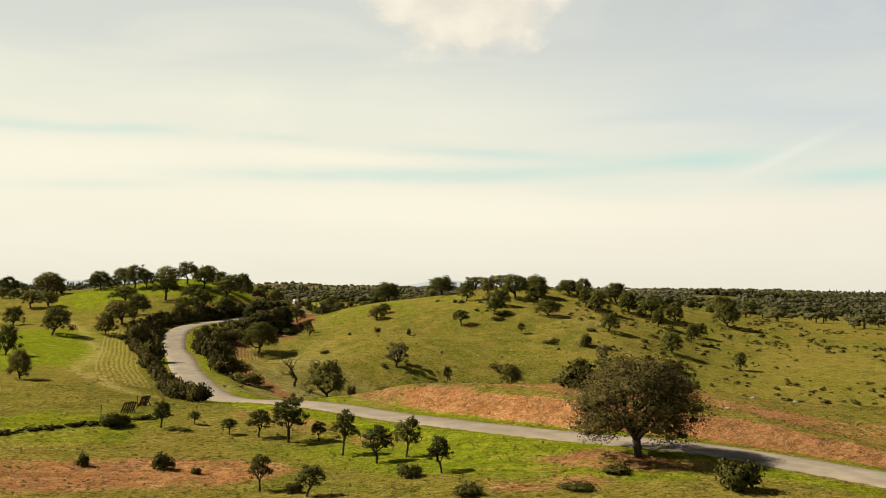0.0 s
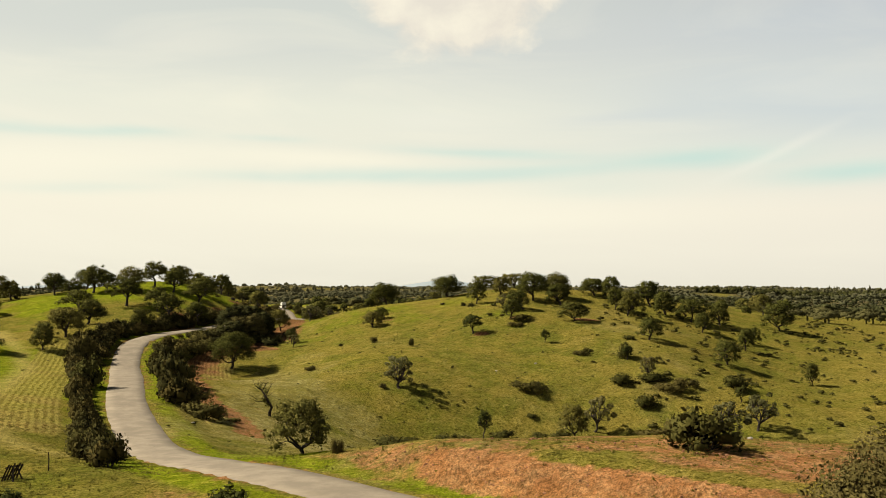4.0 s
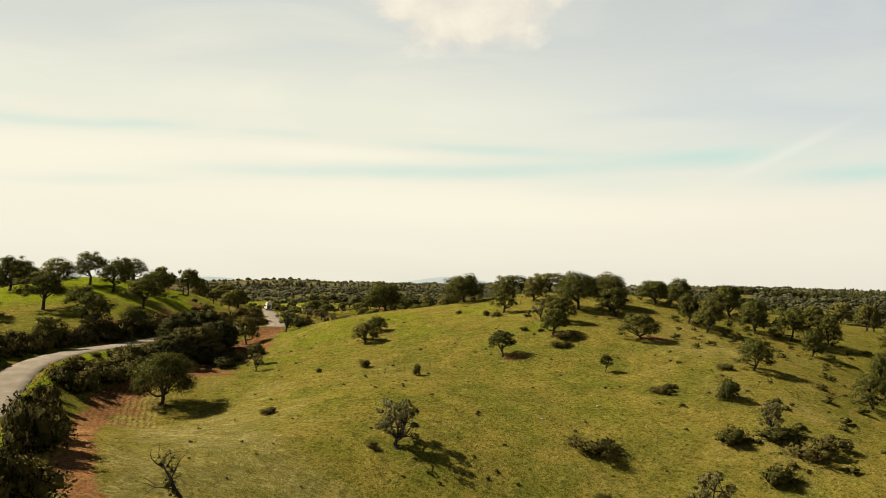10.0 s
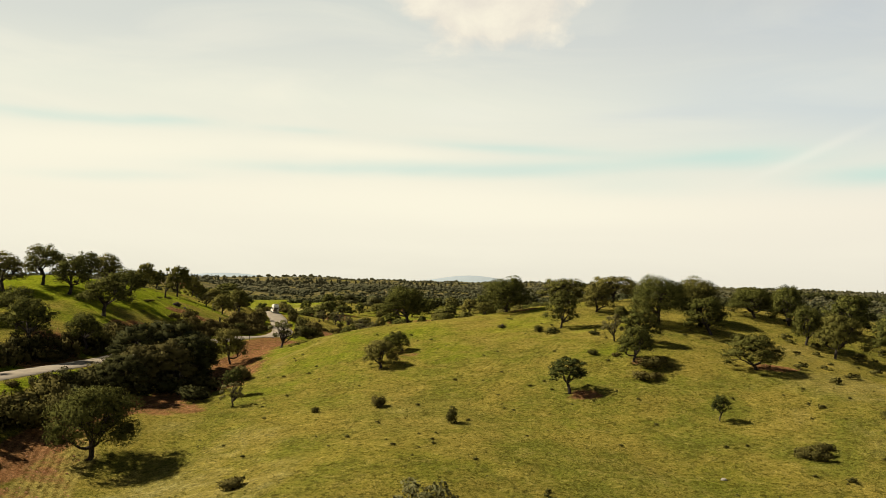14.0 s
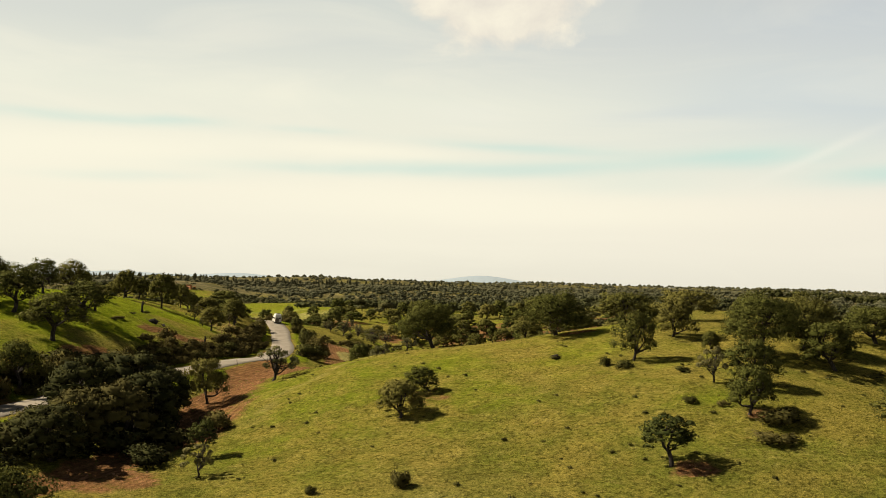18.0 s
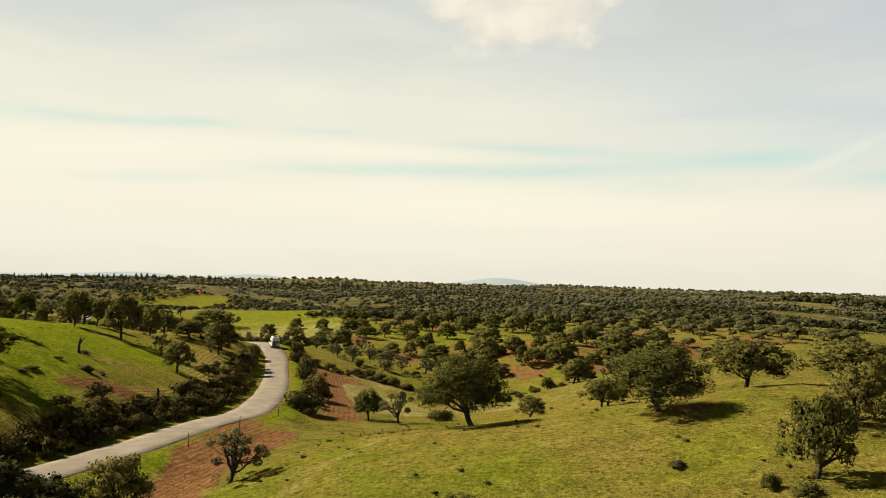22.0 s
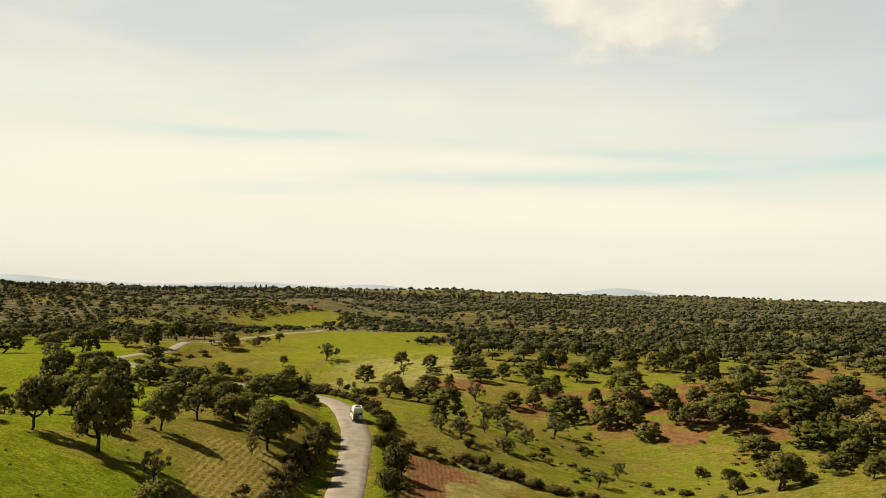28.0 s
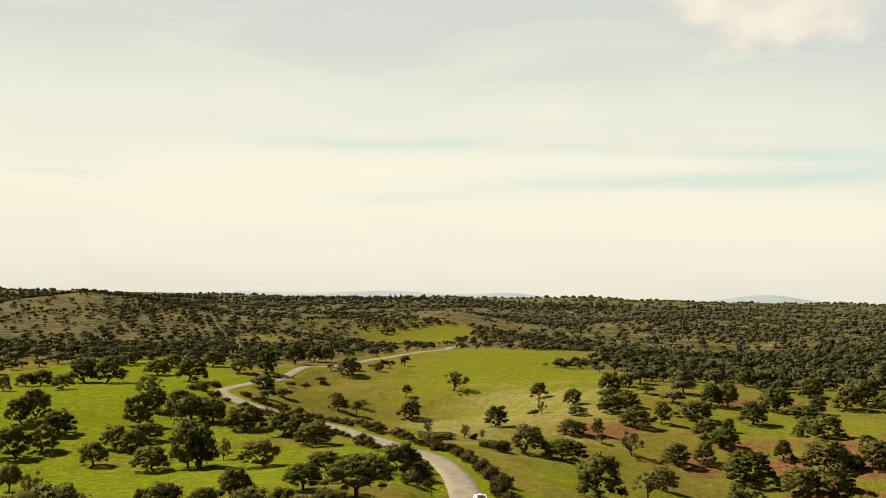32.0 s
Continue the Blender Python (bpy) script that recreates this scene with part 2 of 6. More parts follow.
def ground_material():
    p = Paint("pasture", 1.0, spec=0.0)
    big, mid, fine = p.noise(0.018, 3), p.noise(0.13, 5, 0.7), p.noise(2.6, 6, 0.75)
    tuft = p.noise(0.62, 8, 0.78, distort=0.6)
    fleck = p.noise(1.9, 6, 0.78, distort=0.4)
    patch = p.noise(0.045, 6, 0.68, distort=0.4)
    c = p.mix(p.step(mid, 0.36, 0.64), (0.160, 0.126, 0.025), (0.100, 0.099, 0.016))
    c = p.mix(p.math("MULTIPLY", p.step(big, 0.45, 0.62), 0.5), c, (0.185, 0.138, 0.029))
    c = p.mix(p.math("MULTIPLY", p.step(patch, 0.50, 0.66), 0.26), c, (0.160, 0.118, 0.032))
    c = p.mix(p.math("MULTIPLY", p.step(patch, 0.46, 0.34), 0.34), c, (0.098, 0.106, 0.010))
    c = p.mix(p.math("MULTIPLY", p.step(tuft, 0.50, 0.66), 0.50), c, (0.240, 0.190, 0.048))
    c = p.mix(p.math("MULTIPLY", p.step(fleck, 0.52, 0.62), 0.75), c, (0.044, 0.039, 0.008))
    c = p.mix(p.math("MULTIPLY", p.step(fine, 0.54, 0.62), 0.70), c, (0.034, 0.032, 0.006))
    lush = p.step(p.math("ADD", p.layer("lush"), p.math("MULTIPLY", p.math("SUBTRACT", mid, 0.5), 1.1)), 0.28, 0.85)
    green = p.mix(p.step(tuft, 0.40, 0.66), (0.108, 0.132, 0.008), (0.190, 0.194, 0.014))
    green = p.mix(p.math("MULTIPLY", p.step(fleck, 0.50, 0.66), 0.7), green, (0.070, 0.090, 0.004))
    green = p.mix(p.math("MULTIPLY", p.step(patch, 0.5, 0.62), 0.5), green, (0.123, 0.116, 0.007))
    green = p.mix(p.math("MULTIPLY", p.step(p.noise(0.55, 5, 0.7, distort=0.5), 0.47, 0.57), 0.55), green, (0.095, 0.122, 0.004))
    c = p.mix(p.math("MULTIPLY", lush, 0.88), c, green)
    # pale dry grass
    dry = p.step(p.math("ADD", p.layer("dry"), p.math("MULTIPLY", p.math("SUBTRACT", patch, 0.5), 1.6)), 0.25, 0.9)
    c = p.mix(p.math("MULTIPLY", dry, 0.72), c, p.mix(p.step(tuft, 0.42, 0.62), (0.172, 0.140, 0.044), (0.262, 0.226, 0.095)))
    # ploughed rows, along the road
    wobble = p.math("MULTIPLY", p.math("SUBTRACT", p.noise(0.5, 4, 0.7), 0.5), 9.0)
    rows = p.math("SINE", p.math("ADD", p.math("MULTIPLY", p.layer("across"), 8.2), wobble))
    crop = p.step(p.math("ADD", p.layer("crop"), p.math("MULTIPLY", p.math("SUBTRACT", mid, 0.5), 0.8)), 0.35, 0.65)
    c = p.mix(p.math("MULTIPLY", crop, 0.6), c, p.mix(p.math("MULTIPLY", p.step(rows, -0.6, 0.6), p.step(fleck, 0.35, 0.6)), (0.265, 0.205, 0.058), (0.082, 0.048, 0.017)))
    c = p.mix(p.math("MULTIPLY", p.layer("rut"), p.math("ADD", 0.25, p.math("MULTIPLY", mid, 0.7))), c, (0.275, 0.215, 0.070))
    # brown scrubby ground in the wide distance
    wild = p.math("MULTIPLY", p.layer("wild"), p.step(p.noise(0.012, 5, 0.7), 0.30, 0.50))
    heath = p.mix(p.step(p.noise(0.035, 6, 0.75), 0.44, 0.62), (0.052, 0.048, 0.020), (0.150, 0.118, 0.056))
    # old terraces on the stony hills
    steps = p.t.nodes.new("ShaderNodeTexWave")
    steps.bands_direction = "Z"
    steps.inputs["Scale"].default_value, steps.inputs["Distortion"].default_value, steps.inputs["Detail Scale"].default_value = 0.26, 9.0, 0.08
    p.t.links.new(p.co, steps.inputs[0])
    bare = p.mix(p.step(steps.outputs[1], 0.3, 0.7), (0.060, 0.050, 0.032), (0.175, 0.140, 0.092))
    bare = p.mix(p.math("MULTIPLY", p.step(p.noise(0.02, 5, 0.7), 0.46, 0.60), 0.7), bare, (0.070, 0.064, 0.030))
    heath = p.mix(p.math("MULTIPLY", p.layer("stony"), 0.42), heath, bare)
    c = p.mix(p.math("MULTIPLY", wild, 0.92), c, heath)
    soil = p.math("ADD", p.layer("soil"), p.math("ADD", p.math("MULTIPLY", p.math("SUBTRACT", p.noise(0.30, 7, 0.78), 0.5), 1.5), p.math("MULTIPLY", p.math("SUBTRACT", p.noise(0.085, 4, 0.6), 0.5), 1.5)))
    soil = p.step(soil, 0.35, 0.75)
    earth = p.mix(p.step(tuft, 0.40, 0.64), (0.250, 0.106, 0.042), (0.330, 0.172, 0.080))
    tilled = p.layer("tilled")
    earth = p.mix(tilled, earth, p.mix(p.step(tuft, 0.40, 0.64), (0.150, 0.066, 0.030), (0.225, 0.112, 0.054)))
    earth = p.mix(p.math("MULTIPLY", p.step(fine, 0.48, 0.66), 0.6), earth, (0.085, 0.040, 0.019))
    earth = p.mix(p.math("MULTIPLY", p.step(patch, 0.44, 0.58), 0.5), earth, (0.160, 0.074, 0.034))
    earth = p.mix(p.math("MULTIPLY", p.math("MULTIPLY", p.step(rows, -0.2, 0.7), tilled), 0.7), earth, (0.105, 0.046, 0.020))
    c = p.mix(p.math("MULTIPLY", soil, 0.90), c, earth)
    # clumps of taller and shorter growth
    clump = p.math("ADD", p.math("MULTIPLY", p.noise(2.4, 6, 0.8), 1.9), p.math("MULTIPLY", p.noise(0.42, 4, 0.65), 0.7))
    shade = p.step(clump, 0.98, 1.62)
    c = p.mix(1.0, c, p.mix(shade, (0.54, 0.57, 0.56), (1.14, 1.14, 1.14)), "MULTIPLY")
    grain = p.noise(8.5, 4, 0.8)
    c = p.mix(1.0, c, p.mix(p.step(grain, 0.40, 0.62), (1.30, 1.28, 1.25), (0.60, 0.63, 0.60)), "MULTIPLY")
    p.bump(p.math("ADD", p.math("MULTIPLY", fine, 0.35), p.math("ADD", tuft, p.math("MULTIPLY", fleck, 0.7))), 0.75, 0.38)
    return p.colour(c)


def asphalt_material():
    p = Paint("worn_asphalt", 0.95, spec=0.08)
    a, b = p.noise(0.5, 4), p.noise(9.0, 4, 0.7)
    c = p.mix(p.step(a, 0.35, 0.7), (0.150, 0.126, 0.094), (0.208, 0.175, 0.130))
    c = p.mix(p.math("MULTIPLY", p.step(b, 0.5, 0.75), 0.4), c, (0.126, 0.105, 0.073))
    c = p.mix(p.math("MULTIPLY", p.step(p.noise(0.11, 3, 0.6), 0.56, 0.64), 0.45), c, (0.138, 0.114, 0.082))
    p.bump(b, 0.4, 0.02)
    return p.colour(c)


def leaf_material(name, dark, light, warm, through=0.25):
    p = Paint(name, 0.9, spec=0.02)
    c = p.mix(p.island(), dark, light)
    c = p.mix(p.step(p.own(), 0.35, 1.0), c, p.mix(0.75, c, warm))
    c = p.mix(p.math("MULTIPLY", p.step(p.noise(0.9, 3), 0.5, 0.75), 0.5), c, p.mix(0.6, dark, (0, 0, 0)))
    p.colour(c)
    out = p.t.nodes["Material Output"]
    thin = p.t.nodes.new("ShaderNodeBsdfTranslucent")
    p.put(p.mix(0.5, c, warm), thin.inputs[0])
    both = p.t.nodes.new("ShaderNodeMixShader")
    both.inputs[0].default_value = through
    p.t.links.new(p.b.outputs[0], both.inputs[1])
    p.t.links.new(thin.outputs[0], both.inputs[2])
    p.t.links.new(both.outputs[0], out.inputs[0])
    return p.m


def plain(name, base, other, rough=0.8, metal=0.0, scale=6.0, bump=0.0, spec=0.3):
    p = Paint(name, rough, metal, spec)
    n = p.noise(scale, 5, 0.65)
    if bump:
        p.bump(n, 0.6, bump)
    return p.colour(p.mix(p.step(n, 0.35, 0.7), base, other))


def bark_material():
    p = Paint("bark", 0.95, spec=0.1)
    n = p.noise(3.0, 5, 0.7, p.stretch(2.5, 2.5, 0.5))
    p.bump(n, 0.8, 0.06)
    return p.colour(p.mix(p.step(n, 0.35, 0.7), (0.014, 0.011, 0.009), (0.055, 0.044, 0.034)))


M_GROUND, M_ROAD, M_BARK = ground_material(), asphalt_material(), bark_material()
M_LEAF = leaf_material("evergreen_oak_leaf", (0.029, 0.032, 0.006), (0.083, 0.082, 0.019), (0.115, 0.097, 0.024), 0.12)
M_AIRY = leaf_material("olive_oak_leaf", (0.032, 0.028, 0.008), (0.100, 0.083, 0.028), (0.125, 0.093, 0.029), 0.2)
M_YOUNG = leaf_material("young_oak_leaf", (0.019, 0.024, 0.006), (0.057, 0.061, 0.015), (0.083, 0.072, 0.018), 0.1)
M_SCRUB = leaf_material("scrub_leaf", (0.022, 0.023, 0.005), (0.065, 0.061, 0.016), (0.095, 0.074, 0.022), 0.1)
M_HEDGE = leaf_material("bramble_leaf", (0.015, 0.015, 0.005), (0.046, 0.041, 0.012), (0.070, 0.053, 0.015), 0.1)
# oak leaf darkened to carry the clump's shade; the far pines wear it too
M_SHADE_PINE = leaf_material("shade_and_pine_leaf", (0.014, 0.015, 0.005), (0.044, 0.043, 0.013), (0.064, 0.052, 0.016), 0.06)
M_OLIVE = leaf_material("grey_green_leaf", (0.055, 0.055, 0.02), (0.12, 0.112, 0.044), (0.13, 0.11, 0.04), 0.22)
# leaf of the far woods, greyed to put distance haze into the colour
M_DISTANT = leaf_material("haze_grey_leaf", (0.031, 0.036, 0.018), (0.068, 0.070, 0.036), (0.082, 0.074, 0.038), 0.10)
M_TUFT = leaf_material("dry_grass_blade", (0.055, 0.055, 0.008), (0.135, 0.116, 0.022), (0.12, 0.095, 0.02), 0.3)
M_WOOD = leaf_material("far_wood_leaf", (0.029, 0.032, 0.013), (0.073, 0.072, 0.028), (0.092, 0.080, 0.029), 0.12)
M_CLOD = plain("red_clod", (0.170, 0.074, 0.032), (0.260, 0.130, 0.064), 0.95, bump=0.03)
M_STONE = plain("pale_stone", (0.266, 0.238, 0.189), (0.154, 0.133, 0.105), 0.9, bump=0.03)
M_DEAD = plain("grey_dead_wood", (0.018, 0.014, 0.011), (0.040, 0.033, 0.026), 0.95, scale=9.0, bump=0.05, spec=0.04)
M_BRICK = plain("ochre_rubble", (0.30, 0.125, 0.042), (0.21, 0.085, 0.030), 0.95, scale=2.0, bump=0.05)
M_CREAM = plain("cream_enamel", (0.518, 0.490, 0.406), (0.462, 0.427, 0.343), 0.35, scale=1.4, spec=0.5)
M_ROOF = plain("white_fibreglass", (0.546, 0.525, 0.462), (0.476, 0.448, 0.378), 0.5, scale=2.0)
M_RUBBER = plain("black_rubber", (0.013, 0.013, 0.013), (0.025, 0.023, 0.021), 0.85)
M_STEEL = plain("brushed_steel", (0.336, 0.329, 0.315), (0.252, 0.245, 0.231), 0.4, 0.9)
M_TRIM = plain("dark_plastic", (0.025, 0.024, 0.022), (0.042, 0.041, 0.038), 0.6)
M_RED = plain("red_lamp_plastic", (0.294, 0.025, 0.014), (0.238, 0.021, 0.014), 0.3)
M_AMBER = plain("amber_lamp_plastic", (0.385, 0.140, 0.021), (0.322, 0.112, 0.021), 0.3)
M_PANE = plain("tinted_glass", (0.021, 0.022, 0.023), (0.032, 0.032, 0.032), 0.08, spec=0.6)
M_BOX = plain("brown_canvas", (0.091, 0.081, 0.059), (0.063, 0.055, 0.041), 0.9)
# aerial haze of the far ridge, painted as a blue-grey base colour
M_HILL = plain("haze_blue_ridge", (0.210, 0.245, 0.266), (0.182, 0.217, 0.238), 0.95, scale=0.004)

# ---- forms of the land and places of the plants ----
BASE = 17.0
SWELLS_A = [
    (-88, 0, 85, -3.26), (-3, 81, 13, -1.11), (60, 99, 13, 1.10), (20, 100, 20, 3.98),
    (-3, 108, 13, 1.52), (-21, 126, 13, -1.13), (-48, 126, 13, 0.68), (60, 135, 13, -3.22),
    (20, 160, 32, -10.73), (100, 160, 32, -7.25), (-20, 170, 20, -1.90), (-3, 171, 13, -3.15),
    (-57, 189, 13, -0.82), (6, 189, 13, 3.72), (60, 207, 13, -0.99), (-39, 207, 13, -6.06),
    (100, 208, 32, -1.30), (20, 210, 20, 0.41), (-75, 216, 13, 2.36), (-124, 224, 32, -0.70),
    (-21, 225, 13, 1.18), (42, 225, 13, 3.30), (70, 240, 20, -2.00), (15, 243, 13, 2.34),
]
SWELLS_B = [
    (-21, 243, 13, 0.97), (-48, 252, 13, -1.25), (-80, 260, 20, 3.34), (-20, 270, 20, 3.39),
    (36, 272, 32, 9.83), (6, 279, 13, 2.30), (-48, 279, 13, -1.66), (90, 280, 20, 0.93),
    (-75, 288, 13, 3.39), (-120, 297, 13, -6.98), (-108, 304, 32, 10.96), (-48, 306, 13, -0.93),
    (142, 312, 52, 1.16), (-75, 315, 13, 1.94), (64, 338, 52, 2.46), (-30, 340, 20, -2.08),
    (-160, 350, 140, 4.78), (-90, 350, 20, 5.05), (-84, 369, 13, 2.76), (-140, 380, 20, -1.32),
    (-40, 380, 20, -3.14), (-84, 396, 13, 4.20), (-90, 420, 20, 3.89), (125, 425, 85, 2.53),
]
SWELLS_C = [
    (-156, 432, 32, -3.41), (-57, 432, 13, 1.59), (0, 440, 20, -3.60), (-248, 442, 52, -0.49),
    (12, 442, 52, -3.83), (-90, 460, 20, 1.15), (-156, 496, 32, -0.98), (-40, 510, 20, -4.34),
    (-220, 528, 32, 1.61), (-60, 540, 20, 1.65), (-140, 576, 32, -8.33), (-201, 621, 13, -3.96),
    (-147, 621, 13, 3.28), (-219, 639, 13, 2.23), (-140, 672, 32, -1.52), (-2, 680, 85, 2.97),
    (125, 680, 85, 8.21), (-300, 700, 140, 2.91),
]
SWELLS_D = [
    (-16, 320, 18, -0.86), (8, 320, 18, 0.50), (32, 320, 18, 1.64), (56, 320, 18, -0.98),
    (80, 320, 18, 0.32), (-16, 344, 18, 0.63), (8, 344, 18, 1.89), (32, 344, 18, 5.89),
    (56, 344, 18, 1.83), (80, 344, 18, 1.61), (104, 344, 18, 1.12), (-40, 368, 18, 0.51),
    (-16, 368, 18, -2.44), (8, 368, 18, -1.24), (32, 368, 18, 2.93), (56, 368, 18, 1.60),
    (80, 368, 18, 1.35), (104, 368, 18, 0.52), (-16, 392, 18, -2.14), (8, 392, 18, 3.58),
    (32, 392, 18, 1.88), (56, 392, 18, 3.73), (80, 392, 18, 0.63), (-16, 416, 18, -2.54),
]
SWELLS_E = [
    (8, 416, 18, 1.14), (32, 416, 18, -0.44), (56, 416, 18, 3.34), (-16, 440, 18, -0.62),
    (8, 440, 18, 2.68), (32, 440, 18, -1.15), (56, 440, 18, 1.26), (80, 440, 18, -0.47),
    (104, 440, 18, -0.42), (-40, 464, 18, -0.66), (-16, 464, 18, -5.59), (8, 464, 18, 0.80),
    (32, 464, 18, -2.80), (80, 464, 18, -0.80), (104, 464, 18, -0.43), (-16, 488, 18, -3.98),
    (8, 488, 18, -1.07), (32, 488, 18, -0.51), (56, 488, 18, -0.36), (80, 488, 18, -0.66),
    (-200, 500, 30, 2.33), (-160, 500, 30, 0.74), (-120, 500, 30, -0.55), (-80, 500, 30, -0.80),
]
SWELLS_F = [
    (-40, 500, 30, -1.10), (0, 500, 30, 0.70), (40, 500, 30, -1.59), (80, 500, 30, -1.00),
    (-240, 540, 30, -1.24), (-160, 540, 30, -0.91), (-120, 540, 30, 0.59), (-80, 540, 30, 0.27),
    (-40, 540, 30, -3.23), (0, 540, 30, 4.18), (40, 540, 30, -2.23), (80, 540, 30, -0.33),
    (-240, 580, 30, -0.36), (-200, 580, 30, 1.14), (-160, 580, 30, -1.93), (-80, 580, 30, 2.66),
    (-40, 580, 30, -1.83), (0, 580, 30, -0.58), (40, 580, 30, 0.43), (80, 580, 30, 1.90),
    (-240, 620, 30, -0.31), (-200, 620, 30, 0.66), (-160, 620, 30, -2.80), (-120, 620, 30, -0.86),
]
SWELLS_G = [
    (-80, 620, 30, 2.31), (0, 620, 30, -0.77), (40, 620, 30, -2.03), (-240, 660, 30, -0.35),
    (-160, 660, 30, 0.96), (-120, 660, 30, 2.44), (-80, 660, 30, 1.03), (0, 660, 30, 0.83),
    (40, 660, 30, 0.86), (-200, 440, 30, -2.72), (-160, 440, 30, -0.38), (-200, 480, 30, -0.83),
    (-160, 480, 30, -0.60), (-120, 480, 30, 0.60), (-80, 480, 30, 0.55),
]
SWELLS_H = [
    (10, 170, 13, -2.05), (28, 170, 13, -1.67), (46, 170, 13, -1.27), (64, 170, 13, -0.76),
    (-62, 188, 13, -0.43), (-26, 188, 13, 0.62), (-8, 188, 13, 0.71), (10, 188, 13, -2.41),
    (28, 188, 13, 0.78), (46, 188, 13, 1.07), (64, 188, 13, -0.47), (-62, 206, 13, -0.26),
    (-44, 206, 13, 0.86), (-26, 206, 13, 1.03), (-8, 206, 13, 1.14), (10, 206, 13, -0.52),
    (28, 206, 13, 0.95), (46, 206, 13, 0.30), (64, 206, 13, -0.79), (-62, 224, 13, -0.28),
    (-44, 224, 13, 0.48), (-26, 224, 13, -1.15), (-8, 224, 13, -0.33), (10, 224, 13, 0.21),
]
SWELLS_I = [
    (28, 224, 13, -0.39), (46, 224, 13, -0.65), (64, 224, 13, -0.62), (-62, 242, 13, 0.84),
    (-44, 242, 13, -1.59), (-26, 242, 13, -1.63), (10, 242, 13, 0.22), (28, 242, 13, -1.21),
    (46, 242, 13, -0.82), (-62, 260, 13, 1.57), (-44, 260, 13, -1.55), (-26, 260, 13, 1.41),
    (10, 260, 13, -0.22), (46, 260, 13, -0.21), (-62, 278, 13, 0.72), (-44, 278, 13, -0.54),
    (-26, 278, 13, 0.36), (-8, 278, 13, -0.60), (10, 278, 13, 0.44), (28, 278, 13, 0.64),
    (-62, 296, 13, 0.54), (-44, 296, 13, -0.31), (-16, 60, 13, -0.74), (2, 60, 13, 0.27),
]
SWELLS_J = [
    (20, 60, 13, 0.55), (-34, 78, 13, 0.46), (-16, 78, 13, -0.21), (2, 78, 13, -0.18),
    (38, 78, 13, -0.75), (2, 96, 13, 0.24), (20, 96, 13, 0.27), (2, 114, 13, -0.50),
    (20, 114, 13, -0.19),
]
SWELLS_K = [
    (-440, 900, 55, 15), (-500, 930, 45, 8), (-560, 850, 50, 10), (-640, 1010, 80, 17), (-400, 1080, 50, 8), (-370, 860, 50, -4), (-530, 1120, 50, -6),
]
SWELLS = SWELLS_A + SWELLS_B + SWELLS_C + SWELLS_D + SWELLS_E + SWELLS_F + SWELLS_G + SWELLS_H + SWELLS_I + SWELLS_J + SWELLS_K
OAKS_A = [
    (16.1, 67.1, 10.4, 7.7), (9.3, 107.6, 2.3, 2.6), (-12.2, 109.9, 5.0, 4.5), (-52.7, 118.8, 3.6, 3.8),
    (-71.0, 151.8, 4.5, 5.0), (-81.5, 193.0, 7.2, 5.9), (-72.3, 197.9, 5.1, 4.9), (-73.1, 209.4, 7.1, 5.6),
    (51.6, 210.9, 5.5, 5.0), (-42.9, 213.8, 9.0, 7.0), (-101.4, 216.7, 5.3, 4.7), (38.5, 217.6, 5.3, 4.3),
    (-79.4, 224.7, 6.4, 4.1), (-66.2, 230.3, 4.7, 4.7), (-77.7, 231.1, 7.2, 5.5), (-47.2, 233.1, 6.9, 5.0),
    (25.8, 234.2, 6.6, 4.6), (12.2, 235.4, 4.6, 4.9), (64.5, 236.3, 3.8, 4.3), (54.4, 239.0, 4.6, 5.2),
    (-18.3, 243.0, 5.1, 3.7), (-64.4, 245.6, 6.2, 6.2), (39.4, 246.0, 5.9, 6.5), (54.3, 248.9, 7.1, 6.2),
]
OAKS_B = [
    (-112.3, 249.2, 5.0, 4.7), (-107.4, 249.4, 6.7, 4.3), (-15.9, 249.7, 3.4, 2.5), (-68.6, 250.0, 5.6, 5.6),
    (-46.6, 250.2, 10.5, 7.4), (61.5, 250.2, 5.9, 5.9), (37.6, 251.3, 5.2, 5.7), (-60.2, 251.9, 5.0, 5.3),
    (49.4, 252.3, 6.2, 6.2), (-77.1, 253.2, 7.7, 7.0), (76.6, 254.9, 7.6, 7.4), (18.9, 255.2, 8.6, 7.3),
    (14.1, 257.2, 2.4, 2.4), (24.5, 258.5, 8.0, 6.6), (47.5, 260.0, 7.0, 7.0), (-41.8, 260.0, 5.1, 5.4),
    (5.4, 254.6, 4.6, 6.2), (35.1, 265.5, 7.8, 5.0), (11.6, 265.0, 5.6, 5.2), (-64.0, 267.4, 7.5, 5.8),
    (-88.7, 270.6, 6.0, 5.1), (-92.3, 271.0, 7.4, 6.8), (-82.1, 271.3, 7.5, 6.0), (-118.2, 272.2, 9.5, 7.3),
]
